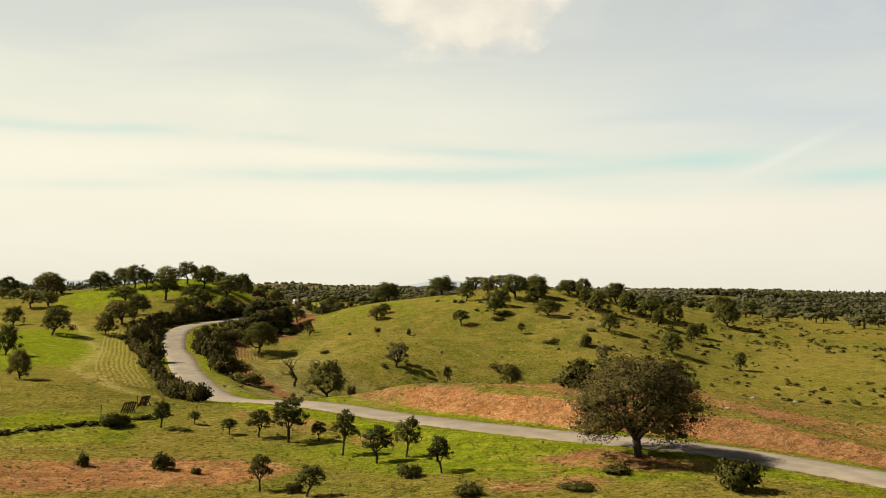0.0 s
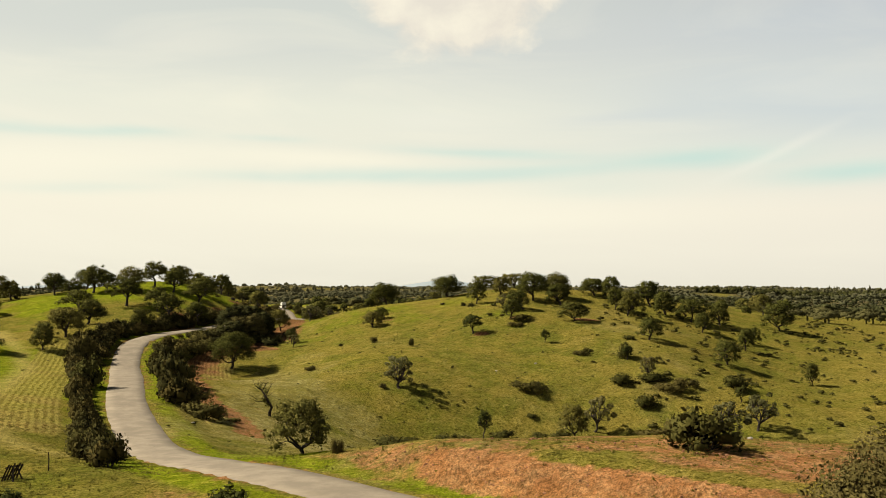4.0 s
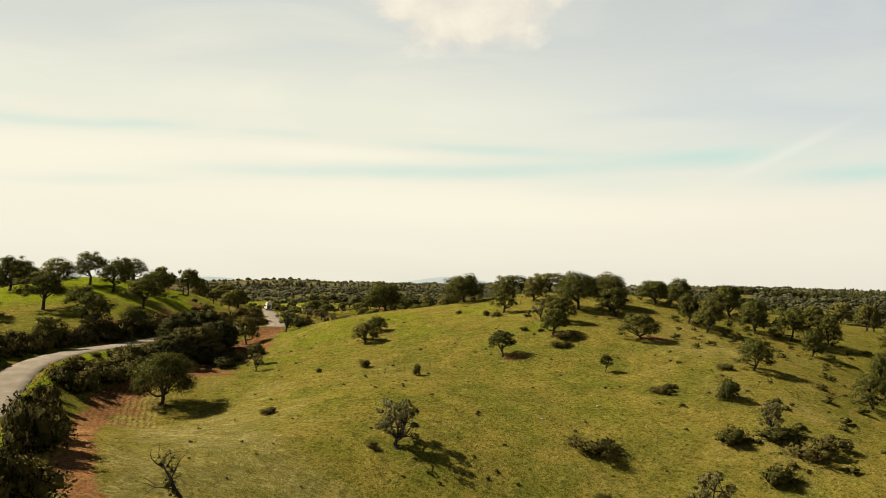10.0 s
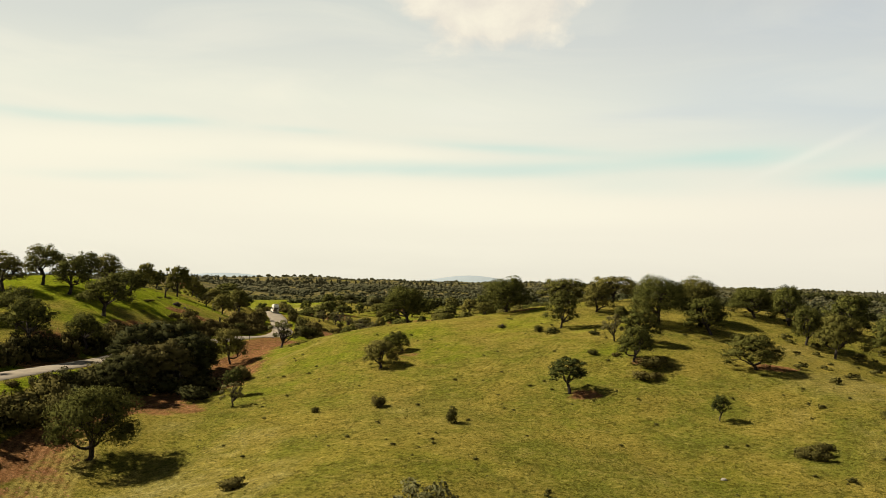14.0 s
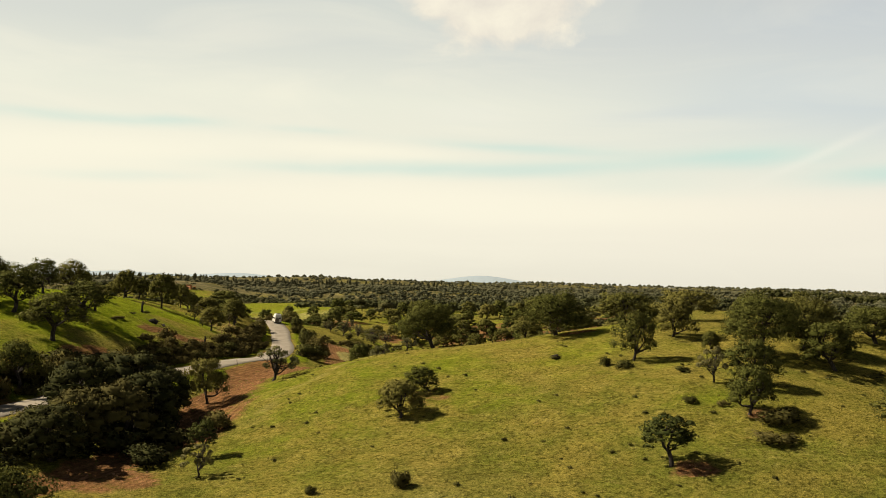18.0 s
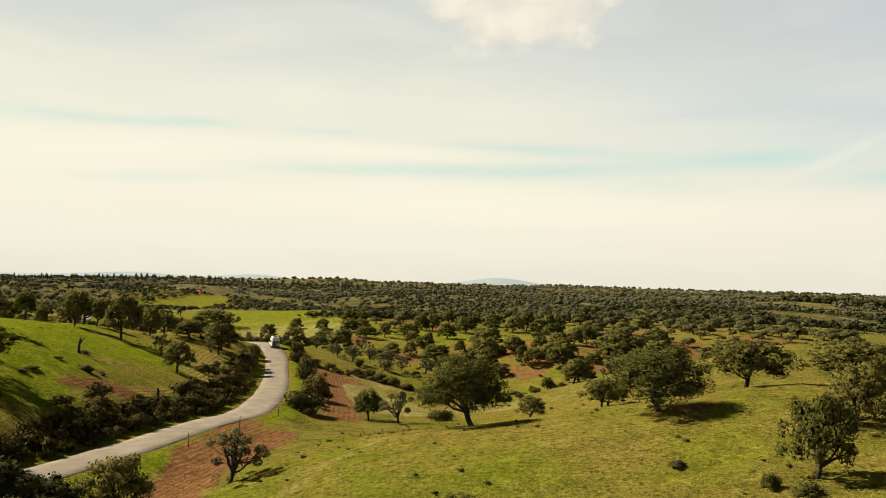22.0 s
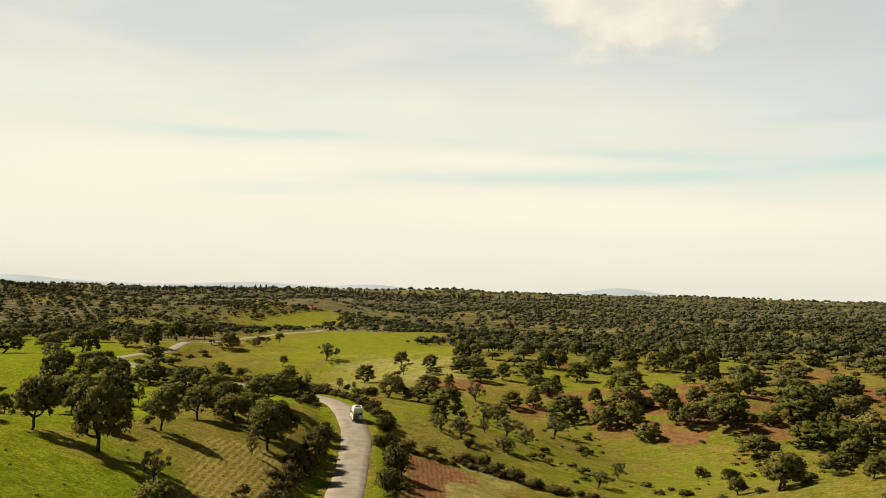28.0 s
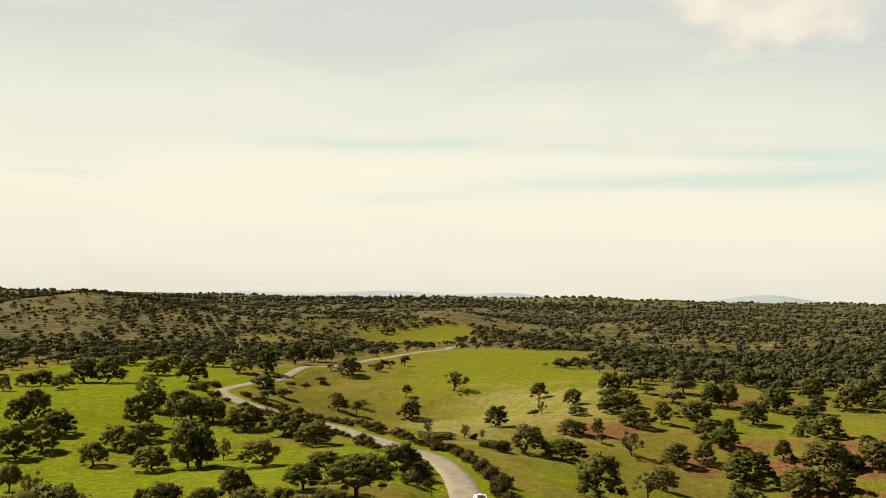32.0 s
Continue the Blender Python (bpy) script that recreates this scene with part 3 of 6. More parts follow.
OAKS_C = [
    (-1.8, 272.8, 9.2, 5.9), (-102.7, 272.9, 5.9, 5.9), (-72.6, 273.9, 6.7, 6.0), (-78.5, 276.9, 6.9, 6.4),
    (-17.0, 277.6, 8.6, 5.9), (15.7, 278.2, 7.4, 4.7), (-66.7, 281.1, 8.1, 4.9), (82.0, 282.2, 6.2, 6.2),
    (8.2, 283.7, 7.2, 5.3), (-5.0, 285.7, 3.7, 2.9), (-11.7, 287.4, 3.1, 2.1), (-75.3, 287.7, 5.2, 5.0),
    (-78.9, 303.4, 5.7, 5.2), (-0.9, 317.8, 5.5, 4.0), (-61.8, 325.1, 4.9, 4.5), (-33.6, 326.4, 4.8, 4.3),
    (19.3, 329.8, 5.6, 4.2), (-85.0, 341.1, 5.1, 5.8), (-77.0, 341.3, 6.5, 7.3), (-93.8, 342.0, 4.3, 4.8),
    (9.2, 350.6, 7.3, 5.1), (-85.5, 350.8, 4.4, 4.9), (-95.6, 351.0, 2.3, 2.6), (-92.9, 356.1, 4.7, 3.9),
]
OAKS_D = [
    (-78.8, 358.4, 4.5, 5.0), (-91.6, 359.0, 8.2, 5.2), (-70.4, 373.4, 6.5, 6.5), (-83.5, 377.8, 6.1, 4.8),
    (-80.3, 383.6, 5.9, 4.5), (-83.9, 385.4, 3.8, 4.1), (-79.5, 389.3, 5.2, 4.2), (-127.9, 391.8, 4.8, 4.8),
    (12.2, 392.5, 3.2, 3.6), (-95.4, 395.1, 4.2, 4.6), (-101.2, 396.0, 3.9, 2.7), (-107.1, 396.7, 4.8, 4.6),
    (-110.6, 397.1, 2.8, 4.0), (31.9, 397.3, 5.2, 4.0), (0.8, 399.3, 6.1, 6.1), (-82.0, 400.0, 8.3, 5.8),
    (-90.0, 401.6, 5.1, 3.7), (1.8, 403.3, 7.0, 5.6), (-4.5, 404.2, 3.0, 3.0), (-154.0, 419.0, 4.0, 5.0),
    (-53.4, 427.6, 2.6, 2.6), (-87.2, 431.5, 6.1, 5.5), (-102.2, 433.5, 5.8, 3.8), (-146.0, 446.2, 6.9, 5.5),
]
OAKS_E = [
    (-160.8, 447.6, 5.7, 5.3), (-136.2, 447.6, 6.3, 9.1), (-122.1, 448.7, 7.3, 5.6), (-181.4, 449.3, 7.4, 7.4),
    (-139.9, 449.3, 7.0, 10.4), (-60.4, 449.5, 8.6, 7.6), (19.9, 452.1, 7.1, 4.3), (-181.2, 455.0, 6.3, 6.3),
    (-163.2, 461.9, 5.1, 5.1), (-167.9, 462.7, 5.8, 5.4), (-189.1, 468.4, 7.5, 6.1), (-165.8, 470.1, 6.6, 4.7),
    (-202.3, 471.7, 5.6, 7.0), (-201.9, 474.9, 7.1, 8.5), (8.4, 475.6, 9.8, 5.9), (-126.8, 477.4, 7.6, 5.8),
    (-176.7, 481.8, 7.1, 8.5), (-133.7, 482.6, 6.7, 6.7), (29.1, 483.7, 10.3, 7.4), (19.5, 486.1, 10.2, 6.8),
    (-53.7, 486.6, 6.1, 4.9), (-140.5, 486.9, 8.3, 6.9), (-153.1, 490.8, 10.0, 6.4), (-84.7, 490.9, 7.5, 7.0),
]
OAKS_F = [
    (-76.1, 492.1, 9.0, 4.9), (-169.8, 492.2, 8.8, 7.3), (-165.1, 495.3, 7.4, 6.6), (-183.6, 496.9, 6.8, 6.8),
    (-16.1, 497.5, 7.2, 4.8), (-178.5, 501.1, 7.7, 6.1), (6.0, 501.4, 10.0, 8.4), (14.6, 504.0, 6.3, 3.7),
    (-5.3, 504.8, 7.4, 6.8), (-85.5, 505.5, 3.5, 3.5), (22.3, 506.5, 9.9, 6.4), (-8.5, 506.6, 4.4, 7.5),
    (30.2, 507.5, 4.8, 5.4), (-20.2, 508.3, 8.3, 7.0), (-0.3, 508.5, 7.5, 6.2), (-27.4, 509.3, 7.8, 6.5),
    (-247.4, 510.3, 4.4, 4.8), (37.8, 514.1, 10.0, 8.3), (-232.5, 517.9, 6.6, 5.2), (-39.1, 517.9, 11.0, 7.5),
    (-55.0, 520.6, 6.4, 5.4), (-2.3, 520.8, 6.6, 5.9), (-16.5, 521.8, 5.4, 4.1), (-10.8, 522.5, 8.1, 6.7),
]
OAKS_G = [
    (-20.9, 523.4, 10.3, 7.5), (-48.4, 525.2, 5.0, 5.7), (-81.2, 528.3, 7.6, 3.8), (-257.1, 529.4, 5.5, 4.6),
    (-74.7, 530.1, 3.0, 4.5), (-30.7, 531.2, 4.3, 5.4), (-102.3, 531.4, 6.1, 6.1), (3.9, 531.4, 6.9, 5.5),
    (25.2, 531.8, 9.5, 8.0), (-254.3, 532.6, 7.4, 5.6), (10.5, 533.8, 7.0, 7.0), (-12.3, 537.6, 4.3, 3.6),
    (-44.4, 539.0, 7.5, 5.3), (-50.1, 545.3, 6.2, 5.4), (16.0, 545.9, 6.6, 7.0), (-68.0, 546.1, 9.5, 4.8),
    (-253.4, 551.6, 9.7, 9.2), (-246.4, 553.1, 9.7, 10.2), (-20.5, 553.6, 10.0, 6.2), (44.2, 556.3, 7.7, 4.7),
    (-62.2, 556.5, 4.9, 6.2), (-85.6, 556.8, 5.9, 3.0), (-27.1, 557.2, 3.9, 2.8), (-44.7, 557.8, 4.0, 4.0),
]
OAKS_H = [
    (-24.7, 565.3, 5.7, 4.9), (-77.8, 565.5, 7.7, 5.5), (4.4, 566.9, 8.7, 7.1), (-2.9, 569.2, 4.8, 3.5),
    (-54.6, 570.4, 10.2, 6.0), (-226.5, 572.9, 10.2, 9.2), (-38.3, 574.3, 8.5, 6.8), (-75.2, 576.7, 8.0, 5.3),
    (-172.4, 581.5, 6.2, 5.1), (-91.7, 581.8, 5.9, 5.5), (-253.0, 589.8, 9.9, 6.6), (-151.1, 593.0, 7.5, 7.1),
    (-25.1, 595.0, 9.0, 3.9), (-51.2, 597.1, 6.9, 7.5), (-46.4, 598.6, 6.9, 8.3), (-32.0, 601.1, 10.1, 8.3),
    (-20.6, 604.0, 5.5, 5.5), (65.3, 605.9, 8.1, 6.7), (35.9, 606.7, 8.8, 6.6), (-84.9, 608.8, 8.0, 7.0),
    (-109.4, 610.1, 5.7, 6.1), (-233.0, 613.5, 8.7, 6.4), (-0.1, 613.9, 8.4, 7.4), (4.3, 614.2, 6.9, 9.2),
]
OAKS_I = [
    (9.1, 615.7, 6.9, 10.2), (-11.3, 616.2, 9.5, 8.5), (-288.2, 617.3, 8.5, 5.3), (-81.1, 620.2, 6.1, 5.1),
    (-224.3, 622.2, 8.1, 10.5), (-270.0, 622.7, 8.4, 6.0), (-4.5, 624.9, 8.7, 9.7), (-257.5, 635.4, 9.9, 7.4),
    (-21.6, 635.8, 8.1, 7.1), (50.6, 639.1, 8.8, 6.8), (-198.9, 643.7, 9.5, 8.0), (-42.8, 653.9, 6.5, 6.5),
    (-29.4, 655.6, 5.4, 5.4), (-193.2, 662.1, 4.9, 4.4), (-237.6, 671.0, 9.2, 10.5), (-238.6, 691.0, 7.1, 7.9),
    (-233.6, 692.5, 7.1, 8.8),
]
OAKS = OAKS_A + OAKS_B + OAKS_C + OAKS_D + OAKS_E + OAKS_F + OAKS_G + OAKS_H + OAKS_I
OAKS += [(15.6, 242.4, 5.0, 4.8), (24.9, 250.7, 7.2, 5.6), (39.0, 262.6, 6.2, 6.4), (59.9, 227.2, 3.8, 5.2), (65.7, 206.4, 2.8, 4.2), (-5.4, 458.9, 3.0, 2.4), (-1.9, 437.3, 3.2, 2.4), (35.6, 490.3, 9.5, 8.1), (24.5, 510.5, 14.9, 9.7), (42.3, 551.3, 10.3, 7.7), (6.4, 508.5, 10.5, 7.5), (27.8, 495.7, 8.4, 7.0), (-85.6, 246.5, 7.3, 5.2), (-121.6, 315.7, 5.5, 5.5), (-110.9, 314.0, 8, 6.4), (-109.5, 300, 6, 5.5), (-73.0, 382.4, 7.1, 6.6)]
YOUNG_A = [
    (-6.0, 61.3, 2.1, 2.1), (-10.0, 63.7, 1.6, 2.5), (2.2, 65.8, 1.9, 2.6), (-3.0, 71.6, 2.3, 2.9),
    (-0.6, 72.8, 2.0, 3.1), (-5.8, 75.2, 2.1, 3.6), (-11.2, 80.6, 3.2, 3.9), (-8.6, 80.8, 1.4, 1.7),
    (-14.0, 82.9, 2.2, 2.5), (-17.0, 84.0, 1.5, 1.5), (-23.6, 85.3, 2.0, 2.5), (-21.3, 88.0, 1.2, 1.3),
    (2.3, 102.0, 1.0, 2.0), (46.9, 188.6, 2.4, 2.6), (31.7, 205.8, 2.1, 2.7), (18.3, 218.8, 1.8, 2.6),
    (3.7, 226.6, 4.5, 3.9), (-35.5, 237.8, 2.4, 3.5), (-2.6, 434.1, 3.0, 2.7), (-6.7, 452.2, 2.2, 3.0),
    (-72.5, 523.1, 2.9, 2.3), (-166.6, 584.2, 3.9, 4.7), (-160.6, 614.1, 4.2, 4.6),
]
YOUNG = YOUNG_A
SPARSE_A = [
    (19.6, 104.6, 3.2, 2.9), (46.4, 178.2, 6.4, 6.0), (22.0, 182.0, 5.2, 5.9), (-8.9, 188.4, 6.4, 5.4),
    (33.9, 197.5, 3.8, 3.8), (-36.1, 266.4, 5.1, 4.5), (-29.2, 324.5, 4.8, 4.9), (-64.1, 327.8, 1.6, 2.0),
    (-69.6, 339.4, 3.1, 3.4), (5.1, 353.1, 5.0, 4.7), (-69.9, 365.6, 1.8, 2.6), (-142.2, 410.7, 4.7, 4.7),
    (-56.0, 423.6, 3.0, 3.6), (-46.4, 444.9, 6.7, 4.3), (-138.0, 458.4, 3.6, 4.2), (-54.7, 467.4, 5.0, 5.0),
    (-39.7, 489.8, 8.4, 5.4), (-175.0, 491.8, 4.4, 5.2), (-101.6, 503.8, 3.0, 3.3), (-97.7, 505.0, 1.9, 2.4),
    (-111.7, 506.2, 2.8, 4.1), (-198.9, 515.2, 9.1, 5.8), (-64.5, 518.1, 5.7, 5.7), (-98.6, 569.2, 3.2, 3.9),
]
SPARSE_B = [
    (-177.6, 592.8, 6.0, 3.7), (-169.5, 593.8, 5.1, 3.2), (-145.0, 621.1, 9.7, 7.7),
]
SPARSE = SPARSE_A + SPARSE_B + [(11.1, 243.5, 3.0, 3.6), (-33.9, 231.9, 2.8, 3.0)]
BUSHES_A = [
    (20.3, 57.3, 2.9, 2.9), (10.8, 57.9, 2.5, 0.7), (4.1, 58.1, 2.1, 1.0), (13.9, 62.5, 2.3, 0.8),
    (-7.4, 62.6, 1.3, 1.1), (0.1, 65.2, 1.9, 1.3), (-15.8, 69.2, 0.8, 0.8), (-24.5, 70.0, 1.3, 1.4),
    (-18.6, 70.2, 1.9, 1.7), (-27.9, 85.1, 3.4, 1.7), (15.5, 94.5, 5.2, 3.4), (-8.7, 105.3, 1.1, 1.8),
    (15.1, 106.0, 2.9, 1.0), (16.8, 106.5, 1.9, 1.5), (-17.9, 107.3, 1.3, 1.1), (8.4, 108.4, 1.9, 0.8),
    (6.7, 108.8, 1.5, 0.7), (4.0, 109.3, 2.3, 1.2), (-3.0, 109.6, 0.8, 0.8), (0.9, 109.8, 1.1, 1.0),
    (-0.6, 109.8, 2.3, 1.3), (-4.7, 111.5, 3.5, 1.3), (-30.0, 112.4, 3.9, 3.9), (-40.4, 140.2, 3.4, 4.3),
]
BUSHES_B = [
    (-30.9, 151.5, 6.0, 3.0), (-28.0, 154.3, 2.3, 0.7), (-35.5, 159.3, 6.1, 3.9), (-50.2, 163.5, 4.6, 5.4),
    (-41.4, 174.7, 5.9, 4.6), (12.6, 185.3, 1.8, 0.9), (31.3, 187.5, 4.4, 2.6), (-11.6, 188.0, 1.3, 1.1),
    (47.9, 194.5, 5.0, 3.3), (28.8, 195.4, 4.6, 2.4), (34.1, 196.1, 5.6, 1.9), (-64.6, 197.4, 5.0, 5.9),
    (-53.3, 198.5, 8.9, 5.7), (-25.3, 200.8, 2.8, 1.2), (31.6, 207.1, 2.9, 3.5), (-52.1, 212.0, 3.9, 3.3),
    (-57.3, 215.5, 5.5, 4.6), (-8.2, 216.0, 1.2, 2.3), (34.3, 217.9, 2.6, 1.0), (-54.0, 218.1, 6.2, 3.4),
    (-16.2, 224.1, 1.7, 1.9), (-22.9, 224.2, 1.0, 0.9), (-52.0, 224.8, 5.0, 3.6), (12.7, 230.5, 3.9, 1.3),
]
BUSHES_C = [
    (-51.2, 233.3, 6.0, 4.1), (14.4, 233.5, 4.3, 1.8), (7.9, 238.5, 1.4, 1.0), (4.1, 251.9, 2.2, 1.1),
    (2.2, 253.3, 1.3, 1.3), (-59.2, 255.4, 3.8, 4.5), (-2.7, 257.7, 1.3, 0.6), (-58.7, 259.0, 5.9, 3.9),
    (-57.2, 270.5, 3.6, 2.2), (-53.5, 273.5, 5.0, 2.5), (-48.6, 276.7, 4.5, 2.0), (-52.2, 279.1, 5.7, 2.2),
    (-56.4, 281.1, 5.4, 2.8), (-49.8, 287.6, 6.2, 2.1), (-64.8, 287.6, 1.7, 0.8), (-64.9, 290.3, 1.7, 0.9),
    (-54.1, 290.7, 4.9, 3.0), (-49.9, 301.2, 5.7, 2.2), (-54.2, 306.9, 5.5, 3.7), (-68.8, 310.6, 1.9, 1.0),
    (-51.0, 318.3, 5.2, 3.1), (-42.7, 322.8, 6.8, 3.8), (-23.6, 328.7, 4.0, 2.5), (-45.3, 345.5, 5.4, 5.4),
]
BUSHES_D = [
    (-61.3, 364.8, 5.2, 4.5), (-65.1, 373.2, 4.8, 4.8), (-53.7, 376.0, 4.0, 4.8), (-67.6, 385.0, 3.5, 4.4),
    (-56.4, 389.7, 4.4, 5.3), (-13.8, 391.0, 3.0, 2.4), (-11.0, 394.5, 2.4, 1.4), (-69.6, 395.0, 3.4, 4.7),
    (-7.5, 398.5, 3.0, 1.5), (-61.1, 398.7, 3.2, 3.8), (-1.6, 401.5, 2.4, 1.2), (10.0, 402.0, 2.6, 1.2),
    (-33.0, 405.1, 3.9, 1.9), (-58.5, 405.6, 3.3, 2.5), (-36.7, 405.7, 3.9, 1.9), (-40.2, 407.0, 3.9, 2.5),
    (-43.1, 407.0, 3.9, 2.6), (-55.3, 409.3, 3.0, 1.4), (-63.6, 409.6, 3.4, 4.0), (-49.5, 410.5, 3.0, 1.6),
    (-46.6, 410.5, 4.0, 2.6), (-49.9, 418.5, 2.1, 2.5), (-71.2, 427.4, 2.9, 3.4), (-88.1, 487.9, 4.5, 3.9),
]
BUSHES_E = [
    (-92.1, 493.8, 6.2, 2.4), (-106.7, 498.7, 9.7, 2.5), (-99.2, 503.5, 2.1, 2.1), (-206.9, 549.9, 7.5, 3.8),
    (-211.1, 565.9, 5.1, 2.8), (-197.8, 578.9, 5.3, 3.6),
]
BUSHES = BUSHES_A + BUSHES_B + BUSHES_C + BUSHES_D + BUSHES_E
BUSHES += [(9.1, 247.8, 1.5, 0.8), (10.6, 237.5, 1.2, 0.8), (-65.1, 289.6, 1.8, 0.8), (-66.5, 298.8, 1.7, 0.7), (-62.1, 278.7, 1.4, 0.6), (-51.0, 217.5, 5.5, 3.6), (-53.0, 214.5, 5.0, 3.4), (-49.5, 222.5, 4.5, 3.2), (-50.5, 236.5, 5.5, 4.2), (-62.5, 208, 3.4, 2.4), (-27.6, 85.2, 2.6, 1.7)]
THICKETS_A = [
    (35.1, 180.2, 6.4, 3.0), (37.7, 193.2, 9.8, 3.0), (12.5, 193.4, 9.0, 2.6), (24.4, 210.6, 5.4, 1.8),
]
THICKETS = THICKETS_A

# ---- the lie of the land ----
ROAD_A = [(190, -240), (150, -150), (112, -70), (88, -24), (70, 8), (52, 36), (38, 54), (30.2, 62.5), (21.8, 70), (12, 75.8), (3, 84), (-5.3, 91), (-17, 104), (-25.5, 117)]
ROAD_B = [(-33, 133), (-41, 152), (-49.5, 176), (-57.5, 198), (-61.6, 214), (-60.8, 226), (-58, 239), (-55.3, 250), (-50.2, 276), (-48.9, 289), (-48.3, 302)]
ROAD_C = [(-47.6, 314), (-50.6, 335), (-56.6, 363), (-63.6, 391.5), (-66.8, 403), (-73.5, 420), (-84, 444), (-95, 464), (-112, 483), (-130, 501), (-147, 516), (-168, 529.5)]
ROAD_D = [(-191, 545), (-201, 554), (-206, 567), (-210, 590), (-217, 633), (-220, 680), (-225, 745), (-235, 815), (-241, 886), (-258, 945), (-262, 975)]
TRACK = [(-24, 146), (-28, 157), (-34.5, 166), (-38.5, 176), (-45.5, 195), (-48.5, 208), (-48.2, 219), (-43.4, 233), (-40, 247), (-40.5, 258), (-41.5, 270), (-44.2, 285), (-44, 305)]


def glide(points, gap=2.0):
    """A smooth line through points, in even steps."""
    p = np.array(points, float)
    p = np.vstack([2 * p[0] - p[1], p, 2 * p[-1] - p[-2]])
    out = []
    for a, b, c, d in zip(p[:-3], p[1:-2], p[2:-1], p[3:]):
        n = max(2, int(np.linalg.norm(c - b) / gap))
        u = np.linspace(0, 1, n, endpoint=False)[:, None]
        out.append(0.5 * (2 * b + (c - a) * u + (2 * a - 5 * b + 4 * c - d) * u**2 + (3 * b - a - 3 * c + d) * u**3))
    return np.vstack(out)


LATTICE = np.random.default_rng(5).random((256, 256))


def rough_field(x, y, size, seed=0):
    """Smooth noise from 0 to 1 with lumps of that size."""
    u, v = np.asarray(x) / size + 17.3 * seed, np.asarray(y) / size + 41.7 * seed
    i, j = np.floor(u).astype(int), np.floor(v).astype(int)
    f, g = u - i, v - j
    f, g = f * f * (3 - 2 * f), g * g * (3 - 2 * g)
    at = lambda a, b: LATTICE[a % 256, b % 256]  # noqa: E731
    return (at(i, j) * (1 - f) + at(i + 1, j) * f) * (1 - g) + (at(i, j + 1) * (1 - f) + at(i + 1, j + 1) * f) * g


def ease(v, a, b):
    u = np.clip((v - a) / (b - a), 0, 1)
    return u * u * (3 - 2 * u)


KNOLL = 5.2                                     # the rise under the ruined house


def swell(x, y):
    x, y = np.asarray(x, float), np.asarray(y, float)
    z = np.full(x.shape, BASE)
    for cx, cy, r, up in SWELLS:
        z = z + up * np.exp(-((x - cx) ** 2 + (y - cy) ** 2) / (2 * r * r))
    r = np.hypot(x + 10, y - 150)
    side = np.degrees(np.arctan2(x + 10, y - 150))
    z = z + 6 * ease(r, 780, 1250) + (1 + 8 * ease(side, -30, -4)) * ease(r, 1250, 2300) + (8 + 22 * ease(side, -34, -8)) * ease(r, 2300, 4000)
    wild = ease(r, 560, 1000)
    z = z + wild * (26 * (rough_field(x, y, 330, 1) - 0.5) + 13 * (rough_field(x, y, 140, 2) - 0.5)) + 0.8 * wild * (rough_field(x, y, 40, 9) - 0.5)
    hilly = ease(r, 620, 860) * (1 - ease(r, 1450, 1900)) * ease(np.hypot((x + 290) / 110, (y - 950) / 260), 0.8, 1.4)
    z = z + (22 + 16 * ease(-side, 8, 18)) * hilly * (rough_field(x, y, 190, 11) - 0.5)
    z = z + KNOLL * np.exp(-(((x + 350) / 62) ** 2 + ((y - 1185) / 95) ** 2) / 2)
    return z + 0.35 * (rough_field(x, y, 9, 3) - 0.5) + 0.16 * (rough_field(x, y, 3.1, 4) - 0.5)


LINE = glide(ROAD_A + ROAD_B + ROAD_C + ROAD_D)
TRAIL = glide(TRACK)
LEVEL = swell(LINE[:, 0], LINE[:, 1])
LEVEL = np.convolve(np.pad(LEVEL, 8, mode="edge"), np.hanning(17) / np.hanning(17).sum(), mode="valid")
LANE = 2.4                                    # half the width of the road


def nearest(x, y, line):
    """Distance to a line of points, and the index of the nearest."""
    x, y = np.ravel(x), np.ravel(y)
    far, index = np.empty(len(x)), np.empty(len(x), int)
    for n in range(0, len(x), 4000):
        d = (x[n:n + 4000, None] - line[None, :, 0]) ** 2 + (y[n:n + 4000, None] - line[None, :, 1]) ** 2
        index[n:n + 4000] = d.argmin(1)
        far[n:n + 4000] = np.sqrt(d.min(1))
    return far, index


def beside(x, y):
    """Distance from the road's middle, positive on its right-hand side, and the nearest index."""
    x, y = np.ravel(np.asarray(x, float)), np.ravel(np.asarray(y, float))
    d, i = nearest(x, y, LINE)
    j = np.clip(i, 1, len(LINE) - 2)
    ahead = LINE[j + 1] - LINE[j - 1]
    return np.where(ahead[:, 1] * (x - LINE[i, 0]) - ahead[:, 0] * (y - LINE[i, 1]) > 0, d, -d), i


